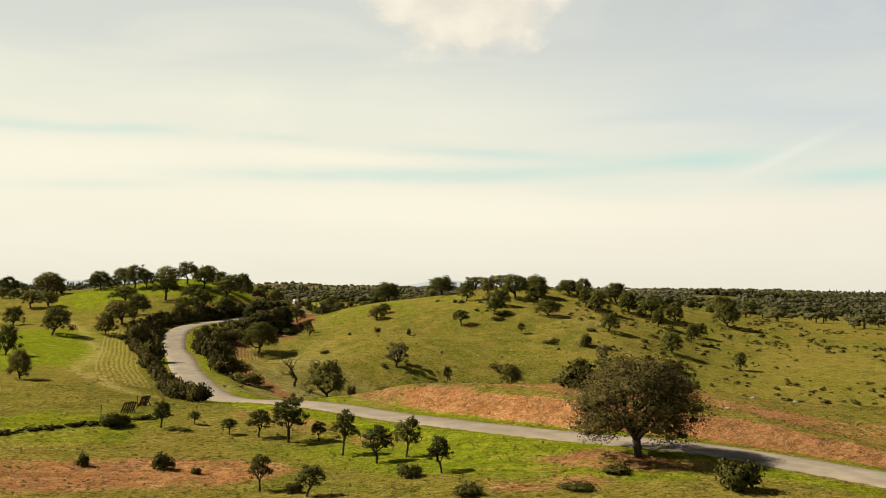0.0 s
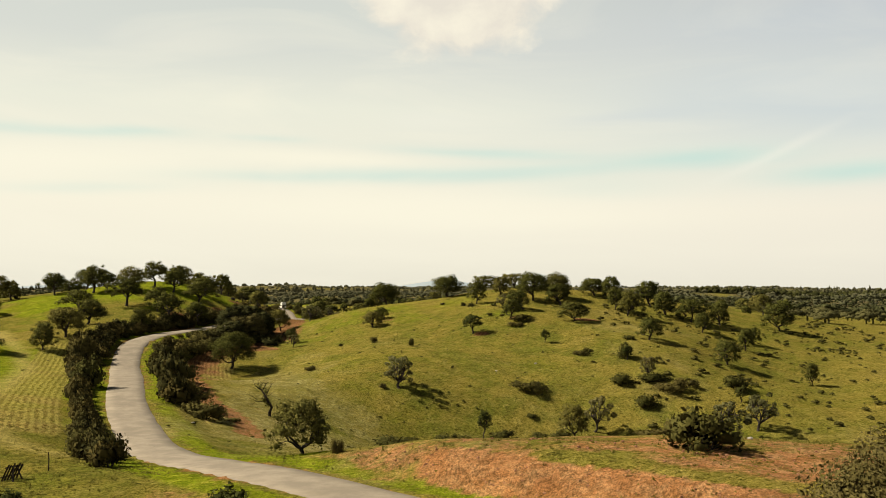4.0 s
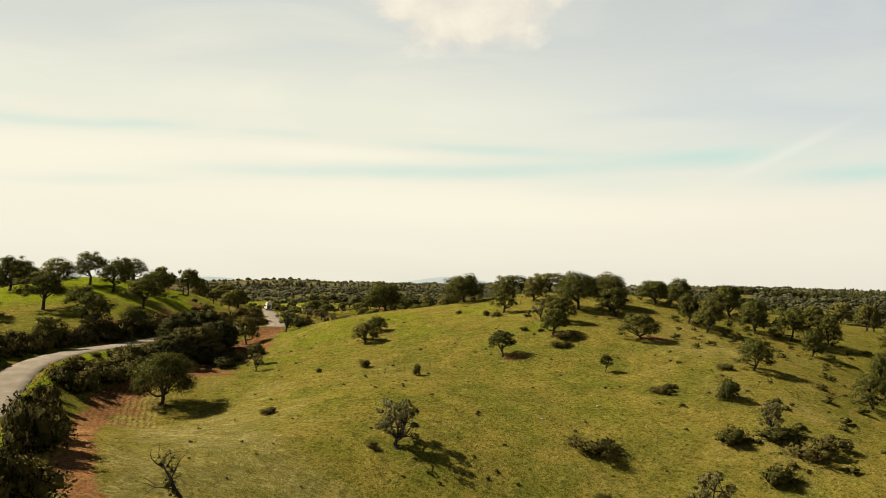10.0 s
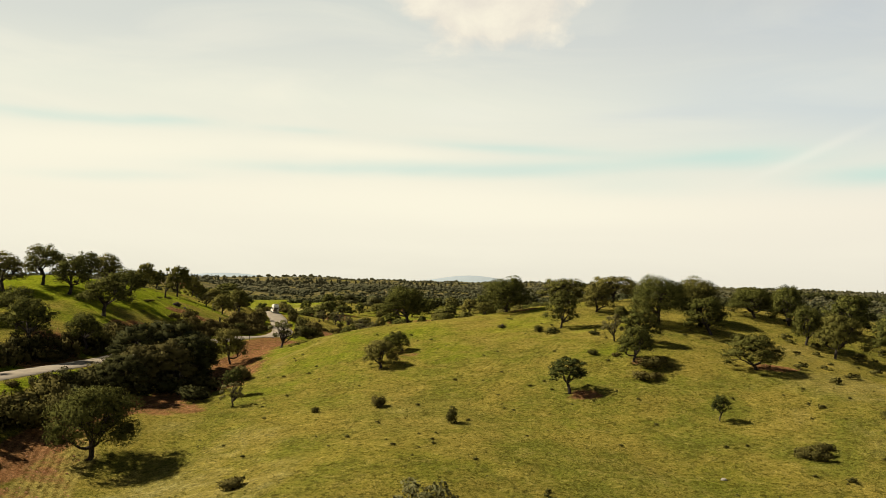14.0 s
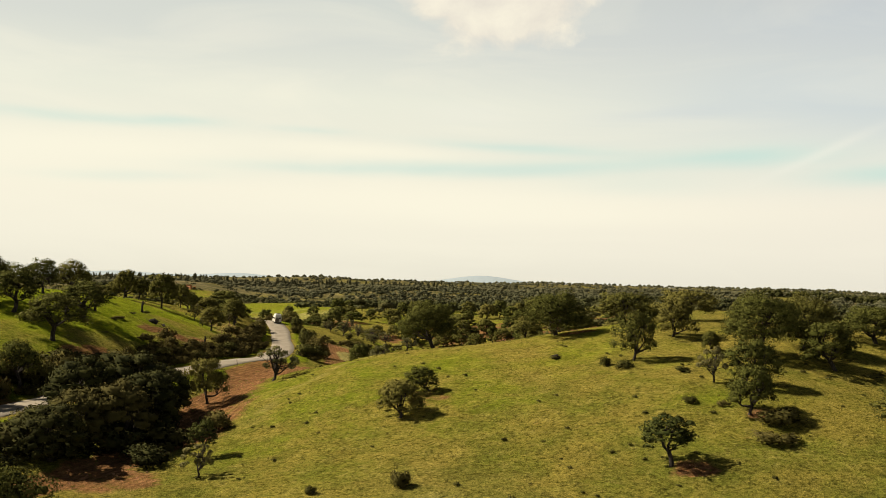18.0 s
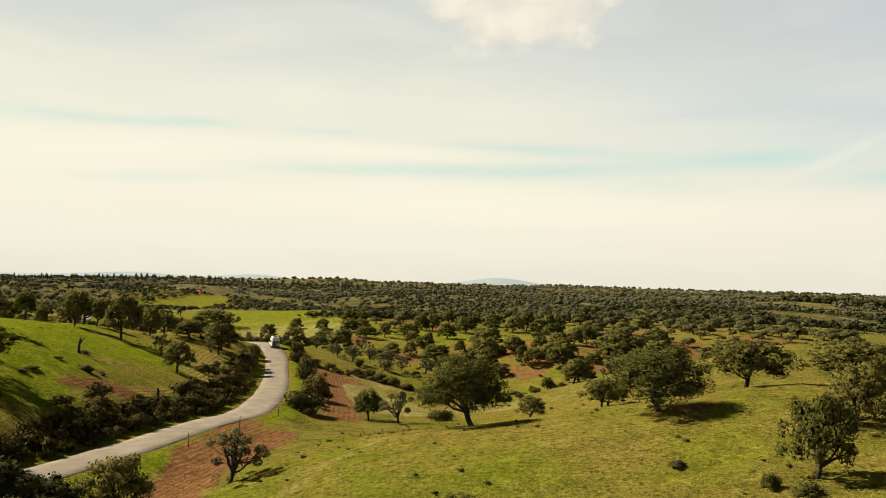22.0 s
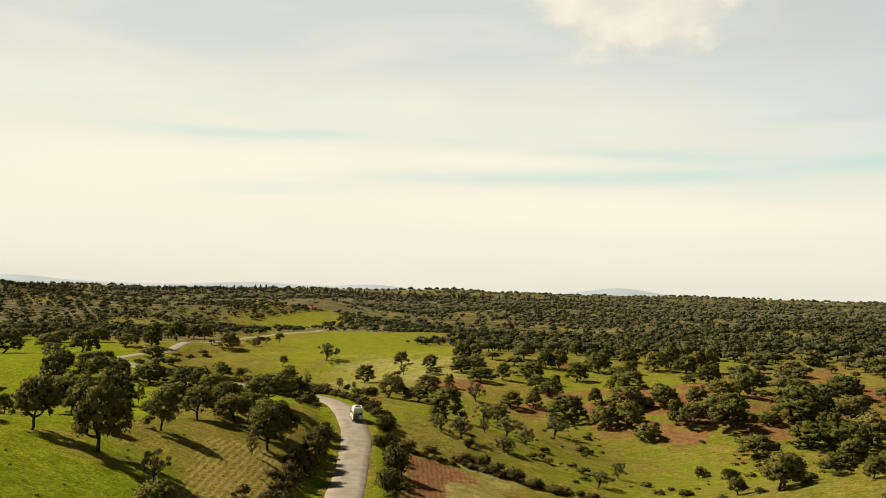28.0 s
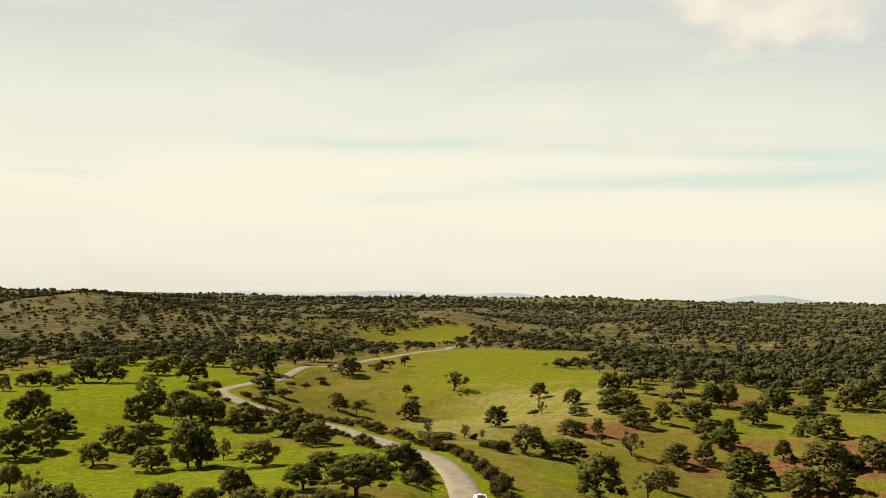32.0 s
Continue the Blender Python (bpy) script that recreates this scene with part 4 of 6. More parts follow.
def ground(x, y, bed=True):
    x, y = np.ravel(np.asarray(x, float)), np.ravel(np.asarray(y, float))
    z = swell(x, y)
    d, i = nearest(x, y, LINE)
    w = 1 - ease(d, LANE + 0.4, LANE + 6.5)
    z = z * (1 - w) + LEVEL[i] * w
    if bed:
        z = z - 0.16 * (1 - ease(d, LANE - 0.9, LANE + 0.3))
    # the cut bank of red earth on the outside of the first bend
    out = beside(x, y)[0]
    face = ease(x, -8, 0) * (1 - ease(x, 30, 40)) * (1 - ease(y, 100, 112))
    z = z + face * (0.85 * ease(out, 5.6, 7.4) * (1 - ease(out, 9, 18)) - 0.25 * ease(out, 3.6, 4.6) * (1 - ease(out, 4.8, 6.0)) + 0.5 * ease(out, 5.2, 6.4) * (1 - ease(out, 7.2, 8.6)) * (rough_field(x, y, 1.5, 14) - 0.5))
    t, _ = nearest(x, y, TRAIL)
    return z - 0.12 * (1 - ease(t, 0.8, 2.2))


# patches: x, y, half-lengths, turn in degrees, strength
SOIL = [(20, 90, 33, 7.5, -27, 0.62), (30, 96, 30, 9, -20, 0.42), (-22, 68, 16, 6, 10, 0.75), (-12, 58, 22, 3, 5, 0.6), (9, 60, 10, 3.5, -10, 0.6), (-8, 84, 17, 3, -42, 0.45), (7, 63, 9, 4, 0, 0.4),
        (-41, 231, 5, 4, 0, 0.8), (17, 65, 8, 3, -20, 0.75), (-40, 249, 4.5, 14, -8, 0.9), (-40, 284, 3.0, 24, 0, 0.85), (-60, 297, 2.0, 7, -12, 1.1), (-58, 305, 1.6, 4, -20, 0.9), (-52, 400, 7, 4, -10, 1.1), (-40, 334, 5, 8, 0, 0.6),
        (-62, 246, 5, 16, 20, 0.6), (-16, 248, 3.5, 3, 0, 0.45), (12.5, 231, 3.5, 2, 0, 0.4), (2, 278, 6, 3, 0, 0.5)]
SOIL += [(12, 480, 20, 8, 8, 0.4), (18, 518, 26, 10, 8, 0.62), (-16, 538, 20, 8, 0, 0.56), (-2, 500, 12, 6, 10, 0.4), (0, 520, 26, 14, 10, 0.56), (-30, 545, 26, 10, 10, 0.5), (30, 590, 30, 14, 10, 0.5), (-5, 600, 30, 10, 0, 0.44), (60, 540, 30, 16, 10, 0.5),
         (12, 541, 22, 10, 10, 0.5), (56, 624, 30, 12, 0, 0.44), (-36, 500, 13, 7, 0, 0.4), (-50, 529, 14, 8, 0, 0.42), (40, 570, 26, 12, 15, 0.4), (90, 560, 34, 14, 15, 0.46)]
SOIL += [(-50.1, 521.0, 7, 8.0, 0, 0.9), (-40.7, 538.6, 9, 9.600000000000001, 0, 0.8), (-6.9, 523.8, 10, 12.8, 0, 0.9), (-0.4, 516.9, 10, 16.0, 0, 1.0), (-16.3, 537.2, 10, 11.200000000000001, 0, 0.9), (-77.1, 534.8, 12, 9.600000000000001, 0, 0.85), (-30.0, 527.0, 6, 9.600000000000001, 0, 0.8), (-42.0, 606.5, 9, 11.200000000000001, 0, 0.8), (-24.8, 615.2, 8, 8.0, 0, 0.6), (0.4, 550.7, 12, 12.8, 0, 0.8), (-69.0, 542.3, 12, 9.600000000000001, 0, 0.6)]
SOIL += [(-64.0, 243, 3.2, 7, 18, 1.0), (-62.3, 250, 2.4, 5, 10, 0.9), (-59.5, 267, 3, 7, 0, 0.75), (-57.5, 299, 2.6, 5, -12, 1.0), (-46.5, 210, 3.2, 8, 20, 0.6), (-41, 262, 3.2, 9, -8, 0.9)]
SOIL += [(-15.6, 532.6, 11, 15, 0, 0.66), (-0.5, 526.8, 11, 15, 0, 0.66), (11.9, 499.3, 11, 15, 0, 0.66), (43.3, 607.4, 11, 15, 0, 0.66), (53.1, 563.5, 11, 15, 0, 0.66), (84.3, 573.6, 11, 15, 0, 0.66), (98.0, 553.0, 11, 15, 0, 0.66), (-10.3, 499.4, 11, 15, 0, 0.66), (-24.4, 508.9, 11, 15, 0, 0.66)]
SOIL += [(5.5, 225.9, 2.8, 1.8, -10, 0.95), (28.6, 235.2, 3.2, 2.0, 0, 0.95), (13.6, 235.2, 2.0, 1.4, 0, 0.7), (0.5, 272.5, 4.0, 2.4, 0, 0.7), (2.2, 278, 3, 2, 0, 0.6)]
DRY = [(-38, 372, 15, 36, 12, 0.8), (-20, 368, 18, 30, 20, 0.6), (20, 380, 40, 26, 0, 0.35), (-20, 165, 17, 54, 16, 0.62), (40, 200, 44, 60, 0, 0.25), (-110, 570, 40, 75, 10, 0.75), (16, 135, 60, 46, 0, 0.45), (-60, 330, 10, 12, 0, 0.3)]
CROP = [(-43.8, 206, 2.4, 9, 20, 1.0), (-35, 76, 8, 13, -40, 0.45), (-66, 352, 6.0, 24, 19, 1.1), (-40, 172, 2.6, 34, 24, 0.9), (-46, 214, 4, 16, 20, 0.9), (-58, 300, 3, 18, -4, 0.6)]
RUTS = [(-92, 222), (-83, 206.5), (-75, 195.5), (-64, 173), (-56.5, 149.5), (-52, 135), (-44, 122.5), (-37, 115), (-27, 110)]
WHEELS = [(-33.9, 248), (-33.6, 254.2), (-32.2, 257.4), (-29.7, 260.2), (-27.6, 265.9), (-25.8, 269.3), (-25, 277)]
LUSH = [(-92, 150, 50, 66, 12, 0.95), (-86, 305, 34, 62, 0, 0.95), (-230, 540, 46, 140, 35, 1.25), (-160, 740, 56, 270, 16, 0.65), (4, 72, 24, 9, -30, 0.8),
        (-13, 113, 9, 8, 0, 1.2), (-94, 340, 17, 40, 0, 0.95), (-120, 440, 60, 46, 0, 1.0), (-12, 268, 34, 36, 0, 0.45), (-38, 84, 16, 10, 0, 0.75)]
LUSH += [(-335, 1080, 50, 140, 0, 0.55), (-60, 540, 170, 150, 0, 0.34), (30, 480, 60, 40, 0, 0.5), (-30, 560, 60, 30, 0, 0.55), (-15, 440, 40, 46, 0, 0.55), (-10, 500, 50, 40, 0, 0.5), (20, 440, 40, 24, 10, 0.5), (-30, 590, 44, 26, 10, 0.6), (-60, 470, 22, 44, 10, 0.5), (10, 650, 60, 20, 10, 0.6), (60, 480, 40, 14, 20, 0.6), (-20, 520, 22, 10, 0, 0.7), (10, 300, 40, 20, 0, 0.4)]


def cover(x, y, patches):
    v = np.zeros(len(x))
    uneven = 0.55 * (rough_field(x, y, 13, 21) - 0.5) + 0.35 * (rough_field(x, y, 4, 22) - 0.5)
    for cx, cy, a, b, turn, much in patches:
        c, s = math.cos(radians(turn)), math.sin(radians(turn))
        u, w = (x - cx) * c + (y - cy) * s, -(x - cx) * s + (y - cy) * c
        v = np.maximum(v, much * (1 - ease(np.hypot(u / a, w / b) + uneven, 0.55, 1.25)))
    return v


def fast_mesh(name, verts, faces, smooth=False, normals=None):
    """A mesh from arrays: verts (n, 3), faces (m, 3 or 4)."""
    me = bpy.data.meshes.new(name)
    verts, faces = np.asarray(verts, np.float32), np.asarray(faces, np.int32)
    k = faces.shape[1]
    me.vertices.add(len(verts))
    me.vertices.foreach_set("co", verts.ravel())
    me.loops.add(faces.size)
    me.loops.foreach_set("vertex_index", faces.ravel())
    me.polygons.add(len(faces))
    me.polygons.foreach_set("loop_start", np.arange(len(faces), dtype=np.int32) * k)
    me.polygons.foreach_set("use_smooth", np.full(len(faces), smooth))
    me.update(calc_edges=True)
    if normals is not None:
        me.polygons.foreach_set("use_smooth", np.full(len(faces), True))
        me.normals_split_custom_set_from_vertices(np.asarray(normals, np.float32).tolist())
    return me


def grid_faces(rows, cols):
    i = np.arange(rows * cols).reshape(rows, cols)
    return np.stack([i[:-1, :-1], i[:-1, 1:], i[1:, 1:], i[1:, :-1]], -1).reshape(-1, 4)


def spread(*spans):
    """Grid lines from spans of (start, end, gap)."""
    return np.concatenate([np.arange(a, b, g) for a, b, g in spans])


far_out = 340 * np.geomspace(1, 13.5, 34)
gx = np.concatenate([-far_out[::-1], spread((-330, -230, 7), (-230, -110, 3), (-110, -14, 1.3), (-14, 40, 0.75), (40, 75, 1.3), (75, 130, 3), (130, 330, 8)), far_out])
gy = np.concatenate([spread((-260, 0, 20), (0, 40, 4), (40, 66, 1.35), (66, 108, 0.8), (108, 420, 1.35), (420, 560, 2.4), (560, 760, 5), (760, 1300, 14)), 1300 * np.geomspace(1, 3.62, 30)])
mx, my = np.meshgrid(gx, gy)
mz = ground(mx, my)
sheet_z = mz.reshape(mx.shape)


def lie(x, y):
    """Height of the ground sheet itself."""
    i, j = np.clip(np.searchsorted(gx, x) - 1, 0, len(gx) - 2), np.clip(np.searchsorted(gy, y) - 1, 0, len(gy) - 2)
    u, v = (x - gx[i]) / (gx[i + 1] - gx[i]), (y - gy[j]) / (gy[j + 1] - gy[j])
    return (sheet_z[j, i] * (1 - u) + sheet_z[j, i + 1] * u) * (1 - v) + (sheet_z[j + 1, i] * (1 - u) + sheet_z[j + 1, i + 1] * u) * v


terrain = fast_mesh("ground", np.stack([mx.ravel(), my.ravel(), mz], 1), grid_faces(len(gy), len(gx)), True)
trail_far, _ = nearest(mx, my, TRAIL)
verge_far, _ = nearest(mx, my, LINE)
across, _ = beside(mx, my)
fx, fy = mx.ravel(), my.ravel()


def band(lo, hi, y0, y1, soft=1.2):
    """A strip beside the road, between two distances from its middle."""
    return ease(across, lo - soft, lo + soft) * (1 - ease(across, hi - soft, hi + soft)) * ease(fy, y0 - 4, y0 + 4) * (1 - ease(fy, y1 - 4, y1 + 4))


soil = np.maximum(cover(fx, fy, SOIL), 1.1 * (1 - ease(trail_far, 1.2, 2.5)))
soil = np.maximum(soil, 1.25 * band(8.6, 14.0, 322, 402))
soil = np.maximum(soil, 0.55 * band(12.0, 17.0, 198, 246, 2.4))
soil = np.maximum(soil, 1.2 * band(5.0, 8.0, 40, 100, 0.7) * ease(fx, -8, 2) * (1 - ease(fx, 32, 42)))
crop = np.maximum(cover(fx, fy, CROP), 1.1 * band(-14.5, -7.6, 122, 204))
rut = np.maximum(1 - ease(nearest(mx, my, glide(RUTS))[0], 0.7, 2.1), 0.7 * (1 - ease(nearest(mx, my, glide(WHEELS))[0], 0.3, 0.9)))
soil = np.maximum(soil, 0.45 * (1 - ease(verge_far, LANE + 0.1, LANE + 1.3)))
lush = np.maximum(cover(mx.ravel(), my.ravel(), LUSH), 0.95 * ease(verge_far, LANE + 0.4, LANE + 1.2) * (1 - ease(verge_far, LANE + 2.5, LANE + 5)))
wild = ease(np.hypot(mx.ravel() + 10, my.ravel() - 150), 430, 640)
for a, b, half_x, half_y in ((-330, 1080, 45, 130), (-140, 640, 70, 110), (-185, 820, 66, 130), (-215, 520, 80, 60), (-270, 600, 60, 60)):
    wild = wild * ease(np.hypot((mx.ravel() - a) / half_x, (my.ravel() - b) / half_y), 0.8, 1.3)
far = np.hypot(mx.ravel() + 10, my.ravel() - 150)
side = np.degrees(np.arctan2(mx.ravel() + 10, my.ravel() - 150))
stony = (ease(-side, 9, 16) + 0.6 * ease(side, 16, 24)) * ease(far, 560, 850)
for key, values in (("wild", wild), ("stony", stony), ("soil", soil), ("lush", lush), ("crop", crop), ("rut", rut), ("tilled", ease(fy, 120, 150) * np.maximum(ease(trail_far, 1.2, 2.6), ease(fy, 188, 212))), ("dry", cover(fx, fy, DRY)), ("across", across)):
    terrain.attributes.new(key, "FLOAT", "POINT").data.foreach_set("value", values.astype(np.float32))
terrain.materials.append(M_GROUND)
tagged(new("ground", terrain), "rolling green pasture with dry grass and red earth patches", "ground", kind="structure")

# the road: a crowned strip with broken edges
way = np.gradient(LINE, axis=0)
way /= np.linalg.norm(way, axis=1)[:, None]
off = np.stack([way[:, 1], -way[:, 0]], 1)
ragged = 0.22 * (rough_field(LINE[:, 0], LINE[:, 1], 3.0, 6) - 0.5)
across = [(-1.06, -0.22), (-1.0, 0.0), (-0.5, 0.05), (0.0, 0.07), (0.5, 0.05), (1.0, 0.0), (1.06, -0.22)]
strip = np.stack([np.column_stack([LINE + off * (LANE * a + np.sign(a) * ragged)[:, None], LEVEL + 0.03 + up]) for a, up in across], 1)
road = fast_mesh("road", strip.reshape(-1, 3), grid_faces(len(LINE), len(across))[:, ::-1], True)
road.materials.append(M_ROAD)
tagged(new("road", road), "narrow winding country road of pale worn asphalt", "road", kind="structure")

# ---- plants ----


def unit(v):
    return v / np.maximum(np.linalg.norm(v, axis=1), 1e-6)[:, None]


def leaf_cards(rng, at, out, size):
    """Folded four-cornered sprays of leaves, one at each place, facing roughly outwards."""
    n = unit(out + 0.75 * rng.normal(size=at.shape))
    u = unit(np.cross(n, rng.normal(size=at.shape)))
    v = np.cross(n, u)
    s = (size * rng.uniform(0.6, 1.35, len(at)))[:, None]
    corners = np.stack([at - u * s, at + v * s * 0.62 + n * s * 0.22, at + u * s, at - v * s * 0.62 + n * s * 0.22], 1)
    return corners.reshape(-1, 3), np.arange(4 * len(at)).reshape(-1, 4)[:, ::-1]


CORNERS = unit(np.array([(x, y, z) for x in (-1, 1) for y in (-1, 1) for z in (-1, 1)], float))
SIDES = np.array([(0, 1, 3, 2), (4, 6, 7, 5), (0, 4, 5, 1), (2, 3, 7, 6), (0, 2, 6, 4), (1, 5, 7, 3)])


def puffs(rng, centres, radii, count, size, flat=0.8, core=0.80):
    """Leaf sprays on and in many uneven clumps, each round a close-leaved heart."""
    share = radii**2 / (radii**2).sum()
    pick = rng.choice(len(centres), count, p=share)
    d = unit(rng.normal(size=(count, 3)) + (0, 0, 0.25))
    r = radii[pick] * rng.uniform(0.45, 1.12, count) ** 0.6
    v, f = leaf_cards(rng, centres[pick] + d * r[:, None] * (1, 1, flat), d, size)
    middle = centres.mean(0) - (0, 0, 0.2 * np.ptp(centres[:, 2]) + 0.1 * radii.mean())
    n = 0.55 * np.repeat(d, 4, 0) + 0.6 * unit(v - middle) + 0.22 * rng.normal(size=(count, 3)).repeat(4, 0)
    if not core:
        return v, f, unit(n)
    m = len(centres)
    knob = unit((CORNERS[None] + 0.2 * rng.normal(size=(m, 8, 3))).reshape(-1, 3))
    heart = np.repeat(centres, 8, 0) + knob * (np.repeat(radii, 8) * core * rng.uniform(0.8, 1.15, 8 * m))[:, None] * (1, 1, flat)
    hn = unit(0.55 * knob + 0.6 * unit(heart - middle))
    hf = (SIDES[None] + 8 * np.arange(m)[:, None, None]).reshape(-1, 4) + len(v)
    return np.vstack([v, heart]), np.vstack([f, hf]), np.vstack([unit(n), hn])


def tube(points, radii, sides=7):
    """A tapered round stem along points."""
    p, r = np.array(points, float), np.array(radii, float)
    d = unit(np.gradient(p, axis=0))
    a = unit(np.cross(d, (0.31, 0.87, 0.13)))
    b = np.cross(d, a)
    turn = np.linspace(0, 2 * np.pi, sides, endpoint=False)
    ring = p[:, None] + r[:, None, None] * (a[:, None] * np.cos(turn)[None, :, None] + b[:, None] * np.sin(turn)[None, :, None])
    i = np.arange(len(p) * sides).reshape(len(p), sides)
    j = np.roll(i, -1, 1)
    return ring.reshape(-1, 3), np.stack([i[:-1], j[:-1], j[1:], i[1:]], -1).reshape(-1, 4)


def joined(pieces):
    verts, faces, n = [], [], 0
    for v, f in pieces:
        verts.append(v)
        faces.append(np.asarray(f) + n)
        n += len(v)
    return np.vstack(verts), np.vstack(faces)


def bend(rng, a, b, n=6, sway=0.12):
    """A crooked way from a to b."""
    a, b = np.array(a, float), np.array(b, float)
    u = np.linspace(0, 1, n)[:, None]
    push = rng.normal(size=3) * np.linalg.norm(b - a) * sway
    return a + (b - a) * u + push * np.sin(np.pi * u) + rng.normal(size=(n, 3)) * np.linalg.norm(b - a) * 0.018 * np.sin(np.pi * u)


def mesh_part(name, pieces, material, parent, label="", smooth=True):
    v, f, *n = joined(pieces) if isinstance(pieces, list) else pieces
    me = fast_mesh(name, v, f, smooth, n[0] if n else None)
    me.materials.append(material)
    ob = new(name, me)
    ob.parent = parent
    if label:
        tagged(ob, label)
    return ob


def oak(seed, wide, high, sprays, size, leaf, name, label, category="tree", limbs=5, clear=0.30, thin=False, group="oaks of the pasture", skirt=0.13, heart=0.58, clumps=52, calm=1.0):
    """A broad-crowned oak: trunk, limbs and a crown of clumps."""
    rng = np.random.default_rng(seed)
    top = tagged(new(name), label, category, group)
    fork = np.array([rng.normal() * 0.05 * wide, rng.normal() * 0.05 * wide, high * clear])
    girth = 0.017 * wide + 0.020 * high
    stem = bend(rng, (0, 0, -0.35), fork, 6, 0.10)
    mesh_part("trunk", tube(stem, girth * np.array([1.7, 1.15, 0.95, 0.9, 0.88, 0.95]), 8), M_BARK, top, "dark rough bark")
    n = clumps if not thin else 26
    k = np.arange(n)
    angle = k * 2.399963 + rng.uniform(0, 6.28)
    rise = ((k + 0.5) / n) ** 0.85
    lobes = 1 + calm * (0.20 * np.sin(2 * angle + rng.uniform(0, 6)) + 0.14 * np.sin(3 * angle + rng.uniform(0, 6)) + 0.10 * np.sin(5 * angle + rng.uniform(0, 6)))
    ring = np.sqrt(1 - (rise * 1.03 - 0.10).clip(-1, 1) ** 2) * rng.uniform(0.50, 0.90, n) * lobes
    low = high * (clear + skirt)
    centres = np.stack([0.5 * wide * ring * np.cos(angle), 0.5 * wide * ring * np.sin(angle), low + (high * 0.91 - low) * rise + rng.normal(size=n) * 0.045 * high], 1)
    centres += fork * (1, 1, 0) * 1.4
    radii = wide * rng.uniform(0.075, 0.15, n) * (0.75 if thin else 1.0)
    keep = rng.uniform(size=n) < (0.95 if not thin else 0.8)
    centres, radii = centres[keep], radii[keep]
    ends = rng.choice(len(centres), limbs, replace=False)
    for e in ends:
        way_out = bend(rng, fork, centres[e] * 0.82 + fork * 0.18, 6, 0.12)
        pieces = [tube(way_out, girth * np.linspace(0.66, 0.16, 6), 5)]
        near_by = np.argsort(np.linalg.norm(centres - centres[e], axis=1))[1:6 if sprays > 1000 else 3]
        for m in near_by:
            pieces.append(tube(bend(rng, way_out[3], centres[m], 4, 0.1), girth * np.linspace(0.30, 0.07, 4), 3))
        mesh_part("limb", pieces, M_BARK, top)
    mesh_part("crown", puffs(rng, centres, radii, sprays, size, 0.72, 0 if thin else heart), leaf, top, "", False)
    return top


def bush(seed, wide, high, sprays, size, leaf, name="bush", label="", group="roadside bushes"):
    """A low shrub with several stems."""
    rng = np.random.default_rng(seed)
    top = tagged(new(name), label, "bush", group)
    n = 14
    a, r = rng.uniform(0, 6.28, n), np.sqrt(rng.uniform(0, 0.8, n))
    centres = np.stack([0.42 * wide * r * np.cos(a), 0.42 * wide * r * np.sin(a), high * (0.14 + 0.62 * rng.uniform(0.1, 1, n) * (1 - 0.5 * r))], 1)
    stems = [tube(bend(rng, (0.1 * c[0], 0.1 * c[1], -0.15), c, 4, 0.1), 0.05 * np.linspace(1, 0.3, 4), 4) for c in centres[:5]]
    mesh_part("stem", stems, M_BARK, top)
    mesh_part("foliage", puffs(rng, centres, np.full(n, 0.21 * min(wide, high * 1.6)) * rng.uniform(0.7, 1.25, n), sprays, size, 0.8, 0.6), leaf, top, "", False)
    return top


def sown(kinds, x, y, wide, high, sink, rng):
    """A copy of one of the kinds, (thing, width, height), grown to size at its place on the ground."""
    thing, w, h = kinds[int(rng.integers(len(kinds)))]
    z = float(ground(x, y)[0]) - sink
    m = Matrix.Translation((x, y, z)) @ Matrix.Rotation(rng.uniform(0, 6.28), 4, "Z") @ Matrix.Diagonal((wide / w, wide / w, high / h, 1))
    return copy_thing(thing, m)


def gone(kinds):
    """Removes the patterns, which stand nowhere in the place."""
    for thing, *_ in kinds:
        for o in (*thing.children_recursive, thing):
            bpy.data.objects.remove(o)


OAK_LABEL = "evergreen oak with a broad dark rounded crown on grass"
oaks_near = [(oak(20 + i, 7, 5.6, 4300, 0.122, M_LEAF, "oak_tree", OAK_LABEL, limbs=5, clear=0.09 + 0.028 * (i % 5), skirt=0.10), 7, 5.6) for i in range(9)]
oaks_wide = [(oak(60 + i, 9.5, 7.0, 16000, 0.100, M_LEAF, "oak_tree", "large evergreen oak with a wide rounded crown and dark shade", limbs=7, clear=0.15 + 0.03 * i, skirt=0.12, heart=0.44, clumps=76, calm=0.6), 9.5, 7.0) for i in range(3)]
oaks_tall = [(oak(70 + i, 7, 6.4, 4200, 0.12, M_LEAF, "oak_tree", "tall evergreen oak with a bare trunk and a flat open crown", limbs=6, clear=0.27 + 0.03 * (i % 3), skirt=0.10, heart=0.55, clumps=52, calm=0.7), 7, 6.4) for i in range(4)]
# ordinary oaks of the clump, their shade put into the leaf colour
oaks_shade_toned = [(oak(130 + i, 8, 7.2, 4600, 0.125, M_SHADE_PINE, "oak_tree", "dense oak in the thick clump below the road, shade put into its leaf colour", limbs=5, clear=0.08, skirt=0.06, heart=0.8, clumps=64, calm=0.5), 8, 7.2) for i in range(3)]
oaks_mid = [(oak(40 + i, 7, 5.7, 2300, 0.155, M_LEAF, "oak_tree", OAK_LABEL, limbs=4, clear=0.20 + 0.02 * (i % 4), skirt=0.08, heart=0.76, calm=0.4), 7, 5.7) for i in range(7)]
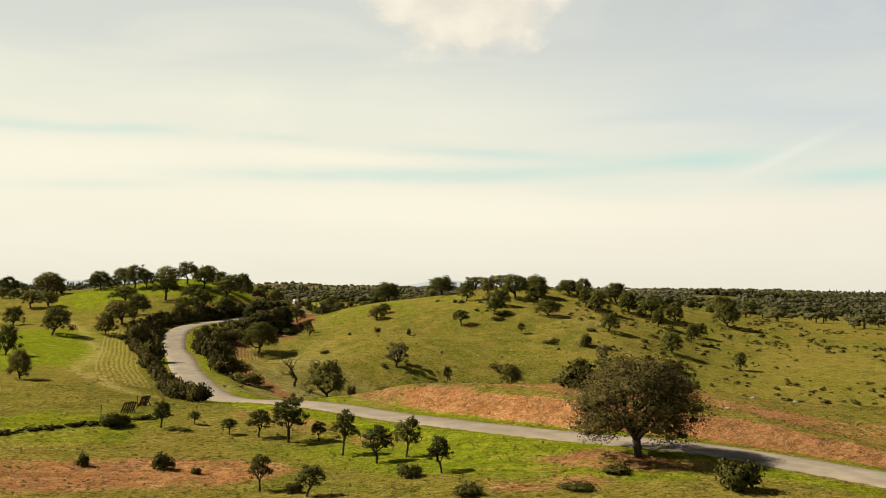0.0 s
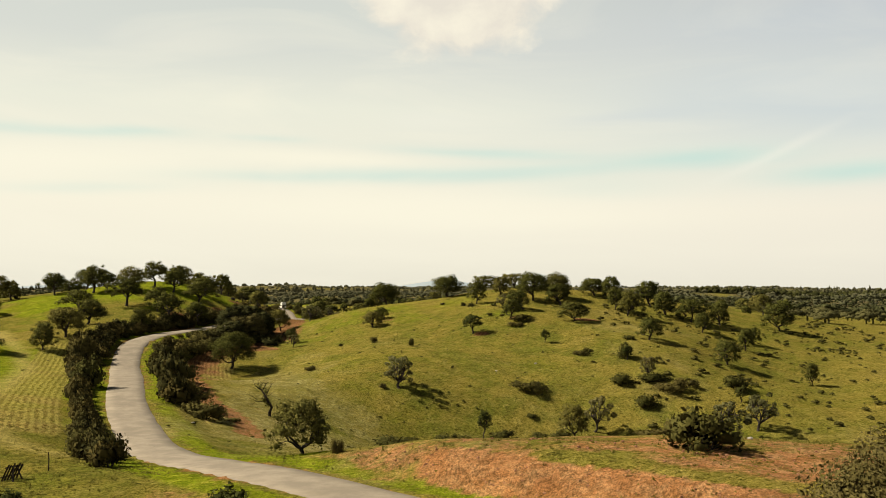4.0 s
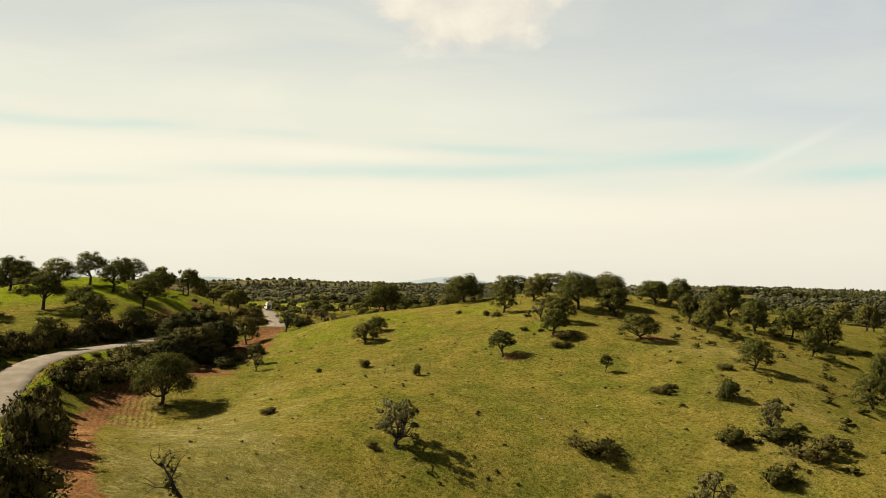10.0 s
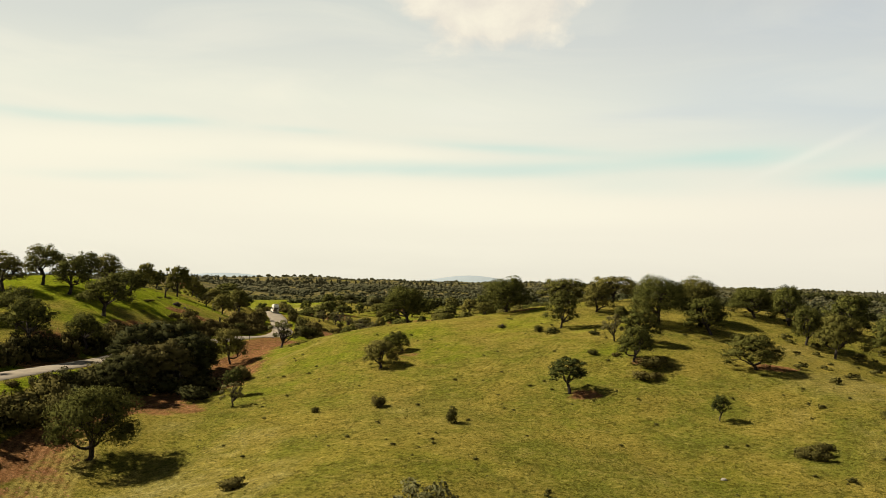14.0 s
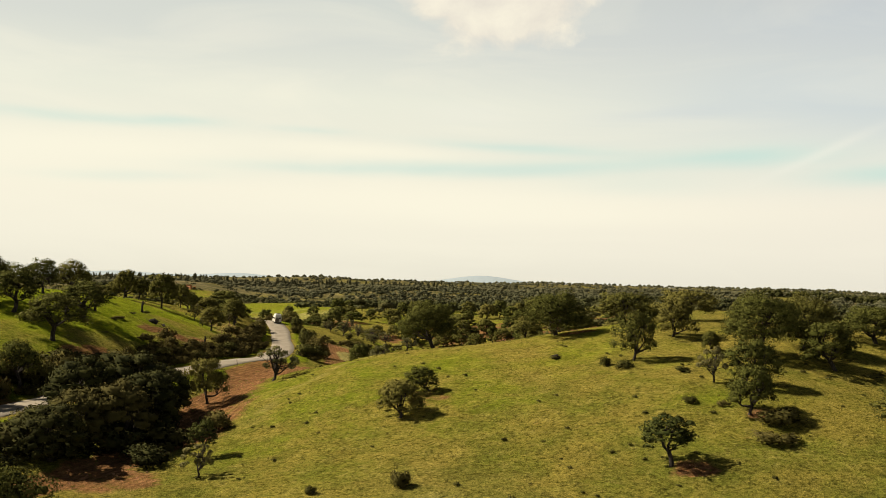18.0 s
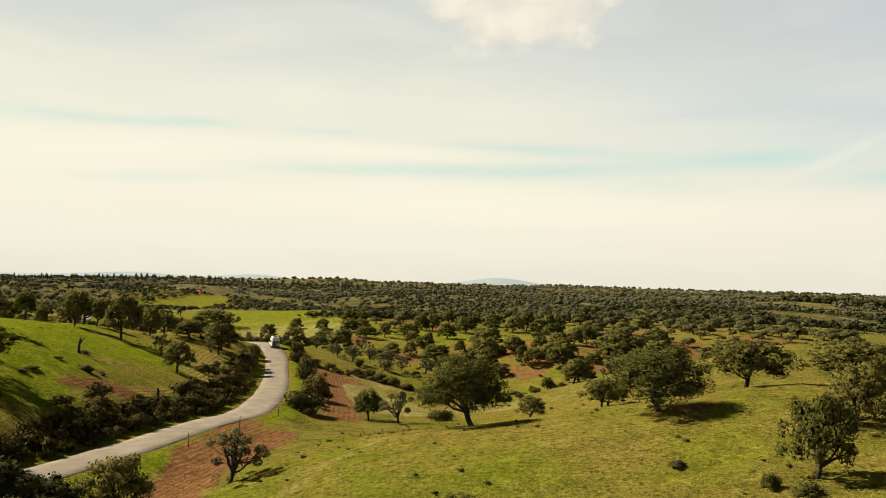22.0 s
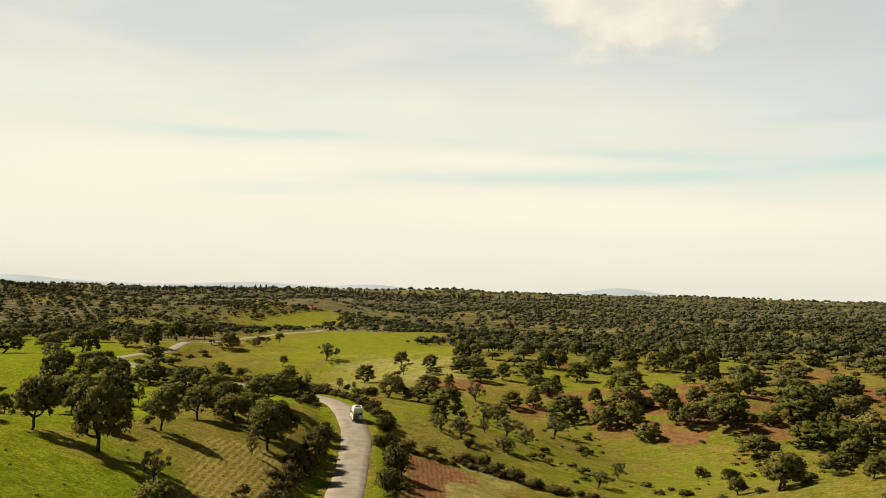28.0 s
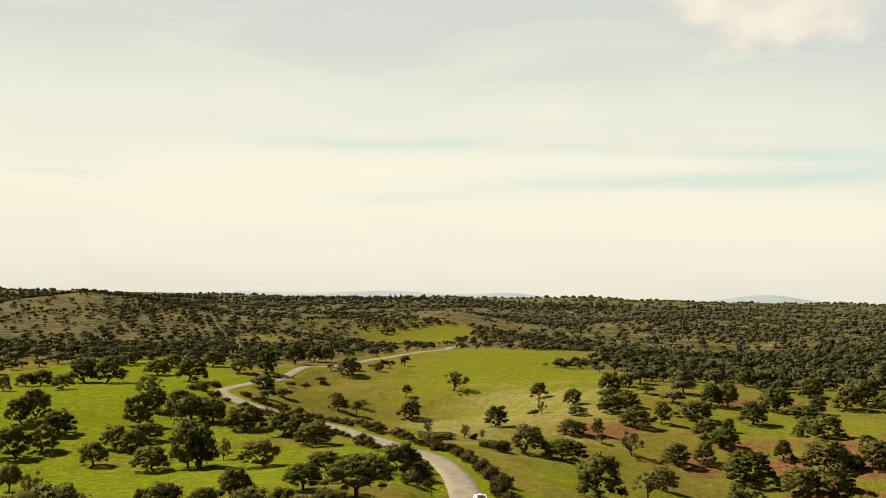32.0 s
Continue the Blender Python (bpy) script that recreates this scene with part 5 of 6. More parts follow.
oaks_far = [(oak(50 + i, 7, 5.2, 1150, 0.185, M_LEAF, "oak_tree", "dark evergreen oak among others in the valley", limbs=3, clear=0.11 + 0.02 * (i % 4), skirt=0.04, heart=0.84, clumps=46, calm=0.32), 7, 5.2) for i in range(8)]
saplings = [(oak(80 + i, 2.2, 2.8, 1500, 0.075, M_YOUNG, "young_oak", "young dark green oak with a slim trunk in rough grass", limbs=4, clear=0.28, group="young oaks below the road"), 2.2, 2.8) for i in range(5)]
sparse = [(oak(90 + i, 6, 5.4, 2000, 0.135, M_OLIVE, "sparse_tree", "half-bare tree with grey-green thin foliage", limbs=8, clear=0.2, thin=True, group="half-bare trees"), 6, 5.4) for i in range(4)]
shrubs = [(bush(100 + i, 3.0, 2.0, 1000, 0.105, M_SCRUB, label="dense dark green bush on the grass"), 3.0, 2.0) for i in range(6)]
# bushes there get the same shade-darkened leaf
shade_toned_shrubs = [(bush(140 + i, 3.0, 2.0, 900, 0.11, M_SHADE_PINE, label="dense bush under the clump of oaks, its shade put into the leaf colour"), 3.0, 2.0) for i in range(3)]
hedges = [(bush(110 + i, 3.0, 1.8, 340, 0.14, M_HEDGE, "hedge_bush", "dark bramble bush in the hedge beside the road", "hedge bushes"), 3.0, 1.8) for i in range(5)]
thickets = [(bush(120 + i, 6.0, 2.0, 2200, 0.11, M_SCRUB, "thicket", "wide low thicket of dark scrub on the slope", "thickets on the hill"), 6.0, 2.0) for i in range(3)]

rng = np.random.default_rng(11)
taken = []
big = tagged(oak(7, 10.0, 7.3, 32000, 0.074, M_AIRY, "oak_tree", "large lone evergreen oak with a low broad crown beside the road", limbs=9, clear=0.17, skirt=0.07, heart=0.36, clumps=110, calm=0.4), "", "", "oaks of the pasture")
for x, y, w, h in OAKS + [(-50, 246, 8, 6.2), (-44.8, 241.5, 8, 6.4), (-44.0, 247.5, 8, 6.4), (-47.8, 238.5, 7, 5.6), (-49.5, 252.5, 7, 5.4), (-45.2, 255, 6, 5.2)]:
    taken.append((x, y))
    if math.hypot(x - 16, y - 66) < 3:
        big.matrix_basis = Matrix.Translation((x, y, float(ground(x, y)[0]) - 0.1)) @ Matrix.Rotation(0.6, 4, "Z") @ Matrix.Diagonal((1.06, 1.06, 0.95, 1))
    else:
        top = x < -58 and 236 < y < 312
        sown(oaks_shade_toned if -54 < x < -40 and 232 < y < 257 else oaks_tall if top else oaks_wide if w > 7.6 and y < 330 else oaks_near if y < 300 else oaks_mid if y < 430 else oaks_far, x, y, w * (1.16 if y > 380 else 1.1 if top else 1.0), h * (0.9 if y > 380 else 1.0 if top else 0.88 if x > -5 and y > 225 else 1.0), 0.05, rng)
for x, y, w, h in YOUNG:
    taken.append((x, y))
    sown(saplings, x, y, w, h, 0.02, rng)
thin = np.random.default_rng(77)
for x, y, w, h in SPARSE + [(thin.uniform(-58, -14), thin.uniform(409, 446), thin.uniform(2.6, 5.0), thin.uniform(2.6, 4.6)) for i in range(8)]:
    taken.append((x, y))
    sown(sparse, x, y, w, h, 0.05, rng)
for x, y, w, h in BUSHES + [(-45, 240, 7, 4.2), (-41, 243, 6, 3.8), (-47, 234, 6, 3.6), (-50.5, 228, 5, 3), (-44, 247, 6, 3.8), (-40, 236, 5, 2.6), (-52, 240, 5, 3), (-49, 251, 6, 3.4), (-37.5, 249, 4, 2.4), (-53.5, 232, 4, 2.6)]:
    if nearest([x], [y], LINE)[0][0] > LANE + 0.3 + 0.42 * w:
        clump = -55 < x < -38 and 226 < y < 258
        sown(shade_toned_shrubs if clump else shrubs, x, y, w, h * (0.8 if clump else 0.6 if x < -46 and 266 < y < 345 else 1.0), 0.05 + 0.06 * h, rng)
for x, y, w, h in THICKETS:
    sown(thickets, x, y, w, h * 0.95, 0.05 + 0.2 * h, rng)

hedge_row = []


def hedge(x, y, wide, high):
    """Notes a bush of the hedges: kind, turn, place and size."""
    hedge_row.append((int(rng.integers(len(hedges))), rng.uniform(0, 6.28), x, y, wide, high))


# hedges of bushes along the road: stretches by distance ahead, side, how far out, spread, and how dense
for y0, y1, side, near_by, reach, often in ((196, 244, -1, 4.6, 0.9, 1.0), (196, 236, -1, 5.4, 1.6, 1.0), (210, 262, -1, 5.0, 3.4, 1.0), (150, 205, 1, 5.2, 0.9, 1.0), (205, 240, 1, 5.4, 2.4, 1.0),
                                            (248, 352, -1, 4.0, 0.5, 1.0), (248, 352, -1, 5.9, 1.2, 1.0), (248, 352, -1, 7.4, 2.0, 0.35), (318, 352, 1, 5.4, 2.6, 0.6), (330, 382, -1, 6.2, 1.2, 1.0), (352, 470, -1, 5.4, 2.6, 0.65), (352, 478, 1, 5.2, 2.6, 0.6),
                                            (440, 552, -1, 5.0, 2.0, 0.7), (420, 552, 1, 5.0, 2.0, 0.8), (470, 552, 1, 6.0, 2.4, 0.5)):
    for i in np.nonzero((LINE[:, 1] > y0) & (LINE[:, 1] < y1))[0]:
        if rng.uniform() < often:
            x, y = LINE[i] + off[i] * side * (near_by + abs(rng.normal()) * reach * 0.6) + rng.normal(size=2) * 0.5
            w = (rng.uniform(1.6, 2.6) if near_by < 5 else rng.uniform(2.0, 4.0)) * (1.3 if 150 < y < 205 and side > 0 else 1.0)
            if nearest([x], [y], LINE)[0][0] > LANE + (0.2 + 0.42 * w if near_by < 5 else 1.0 + 0.45 * w):
                hedge(x, y, w, w * rng.uniform(0.42, 0.72) * (0.85 if 258 < y < 318 and side < 0 else 0.95 if 318 <= y < 400 else 1.55 if 150 < y < 205 and side > 0 else 1.0))

# the close hedge between the ploughed strip and the road
for i in np.nonzero((LINE[:, 1] > 108) & (LINE[:, 1] < 212))[0]:
    for n in range(2):
        out = float(np.interp(LINE[i, 1], (108, 132, 150, 170, 212), (6.4, 5.0, 5.4, 6.6, 8.8)))
        x, y = LINE[i] - off[i] * (out + rng.normal() * 0.35) + way[i] * rng.uniform(-1, 1)
        hedge(x, y, rng.uniform(2.0, 2.9), rng.uniform(1.9, 2.9))

# the dark verge of brambles between the pasture and the road
for i in np.nonzero((LINE[:, 1] > 256) & (LINE[:, 1] < 316))[0]:
    for n in range(3):
        x, y = LINE[i] - off[i] * (3.9 + 1.1 * n + rng.uniform(0, 0.6)) + way[i] * rng.uniform(-1, 1)
        hedge(x, y, rng.uniform(1.5, 2.3), rng.uniform(1.1, 1.9))

# the thick dark hedge on the outside of the second bend
for i in np.nonzero((LINE[:, 1] > 198) & (LINE[:, 1] < 250))[0]:
    for n in range(2):
        x, y = LINE[i] - off[i] * (5.0 + 2.6 * n * rng.uniform(0.6, 1.0)) + rng.normal(size=2) * 0.4
        hedge(x, y, rng.uniform(2.6, 4.0), rng.uniform(2.0, 3.0))

# a line of brambles below the red field
for i in range(60):
    u = i / 59
    hedge(-58 + 40 * u + rng.normal() * 0.4, 404.5 + 2.0 * math.sin(math.pi * u) + rng.normal() * 0.8, rng.uniform(0.8, 2.3), rng.uniform(0.5, 1.25))

# the nearer bushes are things of their own; those further on join one hedge
hedge_row.sort(key=lambda b: b[3])
for k, turn, x, y, w, h in hedge_row[:300]:
    thing, wide, high = hedges[k]
    copy_thing(thing, Matrix.Translation((x, y, float(ground(x, y)[0]) - 0.1)) @ Matrix.Rotation(turn, 4, "Z") @ Matrix.Diagonal((w / wide, w / wide, h / high, 1)))

# the open oak wood of the valley and the slopes round it
CLEARINGS = [(-330, 1070, 34, 110), (-140, 640, 62, 100), (-185, 820, 56, 120), (-212, 505, 54, 34), (-262, 590, 40, 60), (-50, 400, 30, 60), (-77, 412, 12, 14), (0, 270, 70, 120), (-225, 690, 24, 60), (-15, 425, 30, 14), (45, 380, 60, 46), (8, 412, 22, 12), (10, 452, 30, 12)]


def wooded(x, y):
    return all(((x - a) / c) ** 2 + ((y - b) / d) ** 2 > 1 for a, b, c, d in CLEARINGS)


grove = []


def plant(x0, x1, y0, y1, gap, keep, near_limit, sizes):
    """Fills a stretch with uneven clusters of oaks."""
    tries = int((x1 - x0) * (y1 - y0) / gap**2 * 2.2)
    for x, y in zip(rng.uniform(x0, x1, tries), rng.uniform(y0, y1, tries)):
        w = sizes[0] + (sizes[1] - sizes[0]) * rng.uniform() ** 1.4
        crowd = float(rough_field(x, y, 38, 6))
        if rng.uniform() > keep * (0.45 + 1.1 * crowd) or not wooded(x, y) or min(math.hypot(x - a, y - b) for a, b in taken) < near_limit * rng.uniform(0.65, 1.15):
            continue
        if nearest([x], [y], LINE)[0][0] < LANE + 4:
            continue
        taken.append((x, y))
        grove.append((x, y, w, w * rng.uniform(0.62, 0.85)))


plant(22, 130, 400, 560, 11.0, 0.8, 8.6, (4.0, 9.5))
plant(14, 130, 560, 660, 10.0, 0.9, 7.6, (4.0, 9.5))
plant(-60, 14, 655, 700, 10.0, 0.9, 7.6, (4.0, 9.5))
plant(-340, -264, 440, 650, 11.0, 0.8, 8.0, (4.0, 9.5))
plant(-205, -60, 560, 660, 11.0, 0.7, 8.0, (4.0, 9.5))
plant(80, 240, 285, 425, 12.5, 0.6, 8.5, (3.4, 8.5))
plant(-210, -110, 190, 400, 16.0, 0.5, 10.0, (4.0, 8.5))
# those round the head of the valley are single trees; the others join the wood further on
grove.sort(key=lambda g: math.hypot(0.8 * (g[0] + 60), g[1] - 400))
for x, y, w, h in grove[:90]:
    sown(oaks_far, x, y, w, h, 0.05, rng)
gone(oaks_near + oaks_shade_toned + shade_toned_shrubs + oaks_tall + oaks_wide + oaks_mid + oaks_far + saplings + sparse + shrubs + hedges + thickets)

# ---- woods in the distance, scrub and grass: uncountable, one object each ----


def lump(sides, rings, rng):
    """A low uneven round clump, open below."""
    v, f = [], []
    for k in range(rings):
        a = k / rings * 1.45
        for s in range(sides):
            t = 2 * math.pi * (s + 0.5 * (k % 2)) / sides
            r = math.cos(a) * rng.uniform(0.8, 1.15)
            v.append((0.5 * r * math.cos(t), 0.5 * r * math.sin(t), 0.22 + 0.62 * math.sin(a) * rng.uniform(0.9, 1.1)))
    v.append((0, 0, 0.86))
    for k in range(rings - 1):
        for s in range(sides):
            a, b = k * sides + s, k * sides + (s + 1) % sides
            f += [(a, b, b + sides), (a, b + sides, a + sides)]
    for s in range(sides):
        f.append(((rings - 1) * sides + s, (rings - 1) * sides + (s + 1) % sides, len(v) - 1))
    f += [(0, 2, 1), (0, 3, 2), (0, 4, 3)]
    return np.array(v), np.array(f)


def spray_tree(rng, cards, size):
    """A small crown of leaf sprays with a stub of a trunk, one metre wide."""
    n = 13 if cards > 100 else 6 if cards > 20 else 3
    a, r = np.arange(n) * 2.4, rng.uniform(0.10, 0.36, n)
    c = np.stack([r * np.cos(a), r * np.sin(a), rng.uniform(0.22, 0.28, n) + 0.40 * (1 - r / 0.4)], 1)
    v, f, face = puffs(rng, c, rng.uniform(0.15, 0.22, n) * (1.0 if n > 6 else 1.15 if n > 3 else 1.5), cards, size)
    tv, tf = tube([(0, 0, -0.1), (0, 0, 0.3)], (0.04, 0.03), 4)
    v, f = joined([(v, f), (tv, tf)])
    return v, f, np.vstack([face, unit(tv * (1, 1, 0))])


def many(name, patterns, x, y, wide, high, material, label, category, sink=0.0):
    """All copies of the patterns at those places in one mesh of kind stuff."""
    z = lie(x, y) - sink
    spin = rng.uniform(0, 6.28, len(x))
    c, s = np.cos(spin), np.sin(spin)
    verts, faces, turned, n = [], [], [], 0
    which = rng.integers(len(patterns), size=len(x))
    for k, (pv, pf, *pn) in enumerate(patterns):
        i = np.nonzero(which == k)[0]
        if not len(i):
            continue
        v = np.empty((len(i), len(pv), 3))
        v[:, :, 0] = x[i, None] + wide[i, None] * (c[i, None] * pv[None, :, 0] - s[i, None] * pv[None, :, 1])
        v[:, :, 1] = y[i, None] + wide[i, None] * (s[i, None] * pv[None, :, 0] + c[i, None] * pv[None, :, 1])
        v[:, :, 2] = z[i, None] + high[i, None] * pv[None, :, 2]
        verts.append(v.reshape(-1, 3))
        faces.append((pf[None] + n + np.arange(len(i))[:, None, None] * len(pv)).reshape(-1, pf.shape[1]))
        if pn:
            q = pn[0][None]
            turned.append(np.stack([c[i, None] * q[:, :, 0] - s[i, None] * q[:, :, 1], s[i, None] * q[:, :, 0] + c[i, None] * q[:, :, 1], q[:, :, 2] + 0 * c[i, None]], -1).reshape(-1, 3))
        n += len(i) * len(pv)
    me = fast_mesh(name, np.vstack(verts), np.vstack(faces), False, np.vstack(turned) if turned else None)
    me.materials.append(material)
    return tagged(new(name, me), label, category, kind="stuff")


def scatter(count, x0, x1, y0, y1):
    return rng.uniform(x0, x1, count), rng.uniform(y0, y1, count)


# open oak wood beyond the last countable trees
full = [spray_tree(np.random.default_rng(180 + i), 210, 0.042) for i in range(5)]
rest = np.array(grove[90:])
many("valley_oaks", full, rest[:, 0], rest[:, 1], rest[:, 2] * 1.15, rest[:, 3] * 1.15, M_WOOD, "oaks of the open valley wood standing further off", "wood")
crowns = [spray_tree(np.random.default_rng(200 + i), 22, 0.09) for i in range(6)]
jx, jy = scatter(36000, -960, 520, 440, 1200)
dense = rough_field(jx, jy, 60, 7)
ok = (rng.uniform(size=len(jx)) < 0.22 + 0.7 * ease(dense, 0.25, 0.7)) & (jx > -60 - 0.98 * (jy - 290)) & (jx < 30 + 0.52 * jy) & ((jy > 640) | (jx < -345)) & (nearest(jx, jy, LINE)[0] > 8)
ok &= rng.uniform(size=len(jx)) > 0.1 * ease(-jx, 240, 330) * ease(jy, 760, 860)
ok &= np.array([wooded(a, b) for a, b in zip(jx, jy)])
ok &= (jx < 0.16 * (jy - 150)) | (jy < 820) | (rough_field(jx, jy, 170, 15) > 0.42)
jx, jy = jx[ok], jy[ok]
w = (3.2 + 5.2 * rng.uniform(0, 1, len(jx)) ** 1.3) * (1 + 0.25 * ease(jx, -150, 50))
many("far_oak_wood", crowns, jx, jy, w, w * rng.uniform(0.75, 0.95, len(jx)), M_WOOD, "open wood of dark round oaks over distant hills", "wood")

# hills further off: small clumps, thicker towards the right
small = [spray_tree(np.random.default_rng(260 + i), 6, 0.15) for i in range(6)]


def hills(count, r0, r1, power):
    a = rng.uniform(-1.0, 0.72, count)
    r = r0 + (r1 - r0) * rng.uniform(0, 1, count) ** power
    x, y = r * np.sin(a) - 10, 150 + r * np.cos(a)
    ok = rng.uniform(size=count) < 0.2 + 0.15 * ease(a, -0.5, 0.0) + 0.75 * ease(rough_field(x, y, 100, 8), 0.3, 0.7)
    ok &= rng.uniform(size=count) > 0.35 * ease(-a, 0.16, 0.30) * (r < 1850)
    ok &= ((x + 340) / 55) ** 2 + ((y - 1120) / 150) ** 2 > 1
    ok &= (a < 0.14) | (r > 1900) | (rough_field(x, y, 170, 15) > 0.46)
    return x[ok], y[ok]


hx, hy = hills(15000, 1000, 1900, 0.9)
w = rng.uniform(6.5, 12.5, len(hx)) * (1 - 0.4 * ease(-np.arctan2(hx + 10, hy - 150), 0.16, 0.30))
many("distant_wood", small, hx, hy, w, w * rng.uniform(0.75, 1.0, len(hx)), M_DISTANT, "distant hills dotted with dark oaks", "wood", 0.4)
lumps = [lump(6, 2, np.random.default_rng(300 + i)) for i in range(6)]
hx, hy = hills(15000, 1800, 4200, 1.2)
w = rng.uniform(10, 20, len(hx))
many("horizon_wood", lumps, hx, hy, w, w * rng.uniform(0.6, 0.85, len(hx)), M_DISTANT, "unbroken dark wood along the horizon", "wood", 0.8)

# a row of tall pines on the skyline
pine_v, pine_f = joined([tube([(0, 0, 0), (0, 0, 0.6)], (0.02, 0.015), 4), puffs(np.random.default_rng(9), np.array([(0, 0, 0.62), (0.1, 0, 0.75), (-0.08, 0.05, 0.7), (0, -0.05, 0.88)]), np.array([0.2, 0.16, 0.16, 0.12]), 46, 0.09)[:2]])
pine = [(pine_v, pine_f)]
t = np.concatenate([rng.uniform(-0.235, -0.165, 70), rng.uniform(-0.80, -0.24, 420), rng.uniform(-0.165, -0.02, 60), rng.uniform(0.28, 0.55, 160)])
r = rng.uniform(2250, 2700, len(t))
px, py = r * np.sin(t), 150 + r * np.cos(t)
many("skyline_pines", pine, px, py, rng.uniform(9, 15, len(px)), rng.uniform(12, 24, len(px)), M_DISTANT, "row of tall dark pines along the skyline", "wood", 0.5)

# a dark pine ridge far off
a = rng.uniform(0.27, 0.62, 3600)
r = rng.uniform(1950, 2500, len(a))
px, py = r * np.sin(a), 150 + r * np.cos(a)
w = rng.uniform(9, 16, len(a))
many("pine_ridge", lumps, px, py, w, w * rng.uniform(0.9, 1.4, len(a)), M_SHADE_PINE, "dark close pine wood on a far ridge", "wood", 0.8)

# scrub on the slopes
scrub = []
for i in range(4):
    v, f, face = puffs(np.random.default_rng(400 + i), np.array([(0, 0, 0.3), (0.25, 0.1, 0.25), (-0.2, 0.15, 0.28), (0.0, -0.25, 0.22)]), np.array([0.28, 0.22, 0.22, 0.2]), 24, 0.12)
    scrub.append((v, f, face))
sx, sy = scatter(2100, 18, 150, 138, 275)
ok = rng.uniform(size=len(sx)) < 0.15 + 0.95 * ease(sx, 22, 48)
ok &= rough_field(sx, sy, 16, 5) > 0.34
w = 0.35 + 1.9 * rng.uniform(0, 1, ok.sum()) ** 2.4
many("hillside_scrub", scrub, sx[ok], sy[ok], w, w * 0.75, M_SCRUB, "scattered low dark scrub on the grassy slope", "scrub", 0.05)
sx, sy = scatter(900, -40, 130, 412, 560)
ok = rough_field(sx, sy, 20, 6) > 0.50 - 0.14 * ease(sx, -20, 20)
ok &= nearest(sx, sy, LINE)[0] > LANE + 3
w = 0.7 + 3.0 * rng.uniform(0, 1, ok.sum()) ** 2
many("valley_scrub", scrub, sx[ok], sy[ok], w, w * 0.62, M_SCRUB, "patches of low dark scrub between the oaks", "scrub", 0.05)
sx, sy = scatter(420, -34, 30, 120, 330)
w = rng.uniform(0.25, 0.75, len(sx))
many("pasture_weeds", scrub, sx, sy, w, w * 0.8, M_SCRUB, "small dark weeds dotted over the pasture", "scrub", 0.03)
sx, sy = scatter(560, -190, -62, 90, 400)
w = rng.uniform(0.25, 0.8, len(sx))
many("field_weeds", scrub, sx, sy, w, w * 0.6, M_SCRUB, "small dark weeds dotted over the green field", "scrub", 0.03)

# tufts of grass on the near slopes
blade = []
for i in range(4):
    q = np.random.default_rng(500 + i)
    v, f = [], []
    for k in range(7):
        a0, lean = q.uniform(0, 6.28), q.uniform(0.2, 0.9)
        bx, by = q.normal() * 0.28, q.normal() * 0.28
        v += [(bx - 0.16 * math.sin(a0), by + 0.16 * math.cos(a0), 0), (bx + 0.16 * math.sin(a0), by - 0.16 * math.cos(a0), 0), (bx + lean * math.cos(a0), by + lean * math.sin(a0), q.uniform(0.5, 1.0))]
        f.append((3 * k, 3 * k + 1, 3 * k + 2))
    blade.append((np.array(v), np.array(f)))
sx, sy = scatter(44000, -60, 62, 45, 345)
ok = (rough_field(sx, sy, 7, 2) > 0.45) & (nearest(sx, sy, LINE)[0] > LANE + 0.6)
nx, ny = scatter(15000, -46, 62, 44, 128)
ok = np.concatenate([np.nonzero(ok)[0], len(sx) + np.nonzero((rough_field(nx, ny, 5, 12) > 0.42) & (nearest(nx, ny, LINE)[0] > LANE + 0.6))[0]])
sx, sy = np.concatenate([sx, nx])[ok], np.concatenate([sy, ny])[ok]
w = rng.uniform(0.10, 0.34, len(sx))
many("grass_tufts", blade, sx, sy, w, w * rng.uniform(0.35, 0.65, len(sx)), M_TUFT, "tufts of dry and green grass over the slopes", "grass", 0.02)
# clods on the bare red earth
sx, sy = scatter(40000, -70, 62, 50, 410)
bare = np.maximum(cover(sx, sy, SOIL), cover(sx, sy, CROP))
ok = (bare > 0.5) & (rng.uniform(size=len(sx)) < 0.8) & (nearest(sx, sy, LINE)[0] > LANE + 0.8)
sx, sy = sx[ok], sy[ok]
w = rng.uniform(0.06, 0.28, len(sx))
many("earth_clods", [lump(5, 2, np.random.default_rng(610 + i)) for i in range(3)], sx, sy, w, w * 0.8, M_CLOD, "clods of bare red earth", "earth", 0.06)
# clods and stones in the face of the bank
i = rng.integers(len(LINE), size=9000)
out = rng.uniform(4.6, 8.2, len(i))
bx, by = (LINE[i] + off[i] * out[:, None] + rng.normal(size=(len(i), 2)) * 0.3).T
ok = (bx > -4) & (bx < 38) & (by < 104)
w = rng.uniform(0.06, 0.24, ok.sum())
many("bank_clods", [lump(5, 2, np.random.default_rng(620 + i)) for i in range(3)], bx[ok], by[ok], w, w * 0.7, M_CLOD, "rough clods of red earth in the cut bank", "earth", 0.08)
# a low dark line of brambles across the near field
bx = np.linspace(-39, -25, 90) + rng.normal(size=90) * 0.35
by = 75 + (bx + 39) * 1.15 + rng.normal(size=90) * 0.5
w = rng.uniform(0.5, 1.4, 90)
many("bramble_line", scrub, bx, by, w, w * 0.6, M_HEDGE, "low dark line of brambles across the field", "scrub", 0.05)

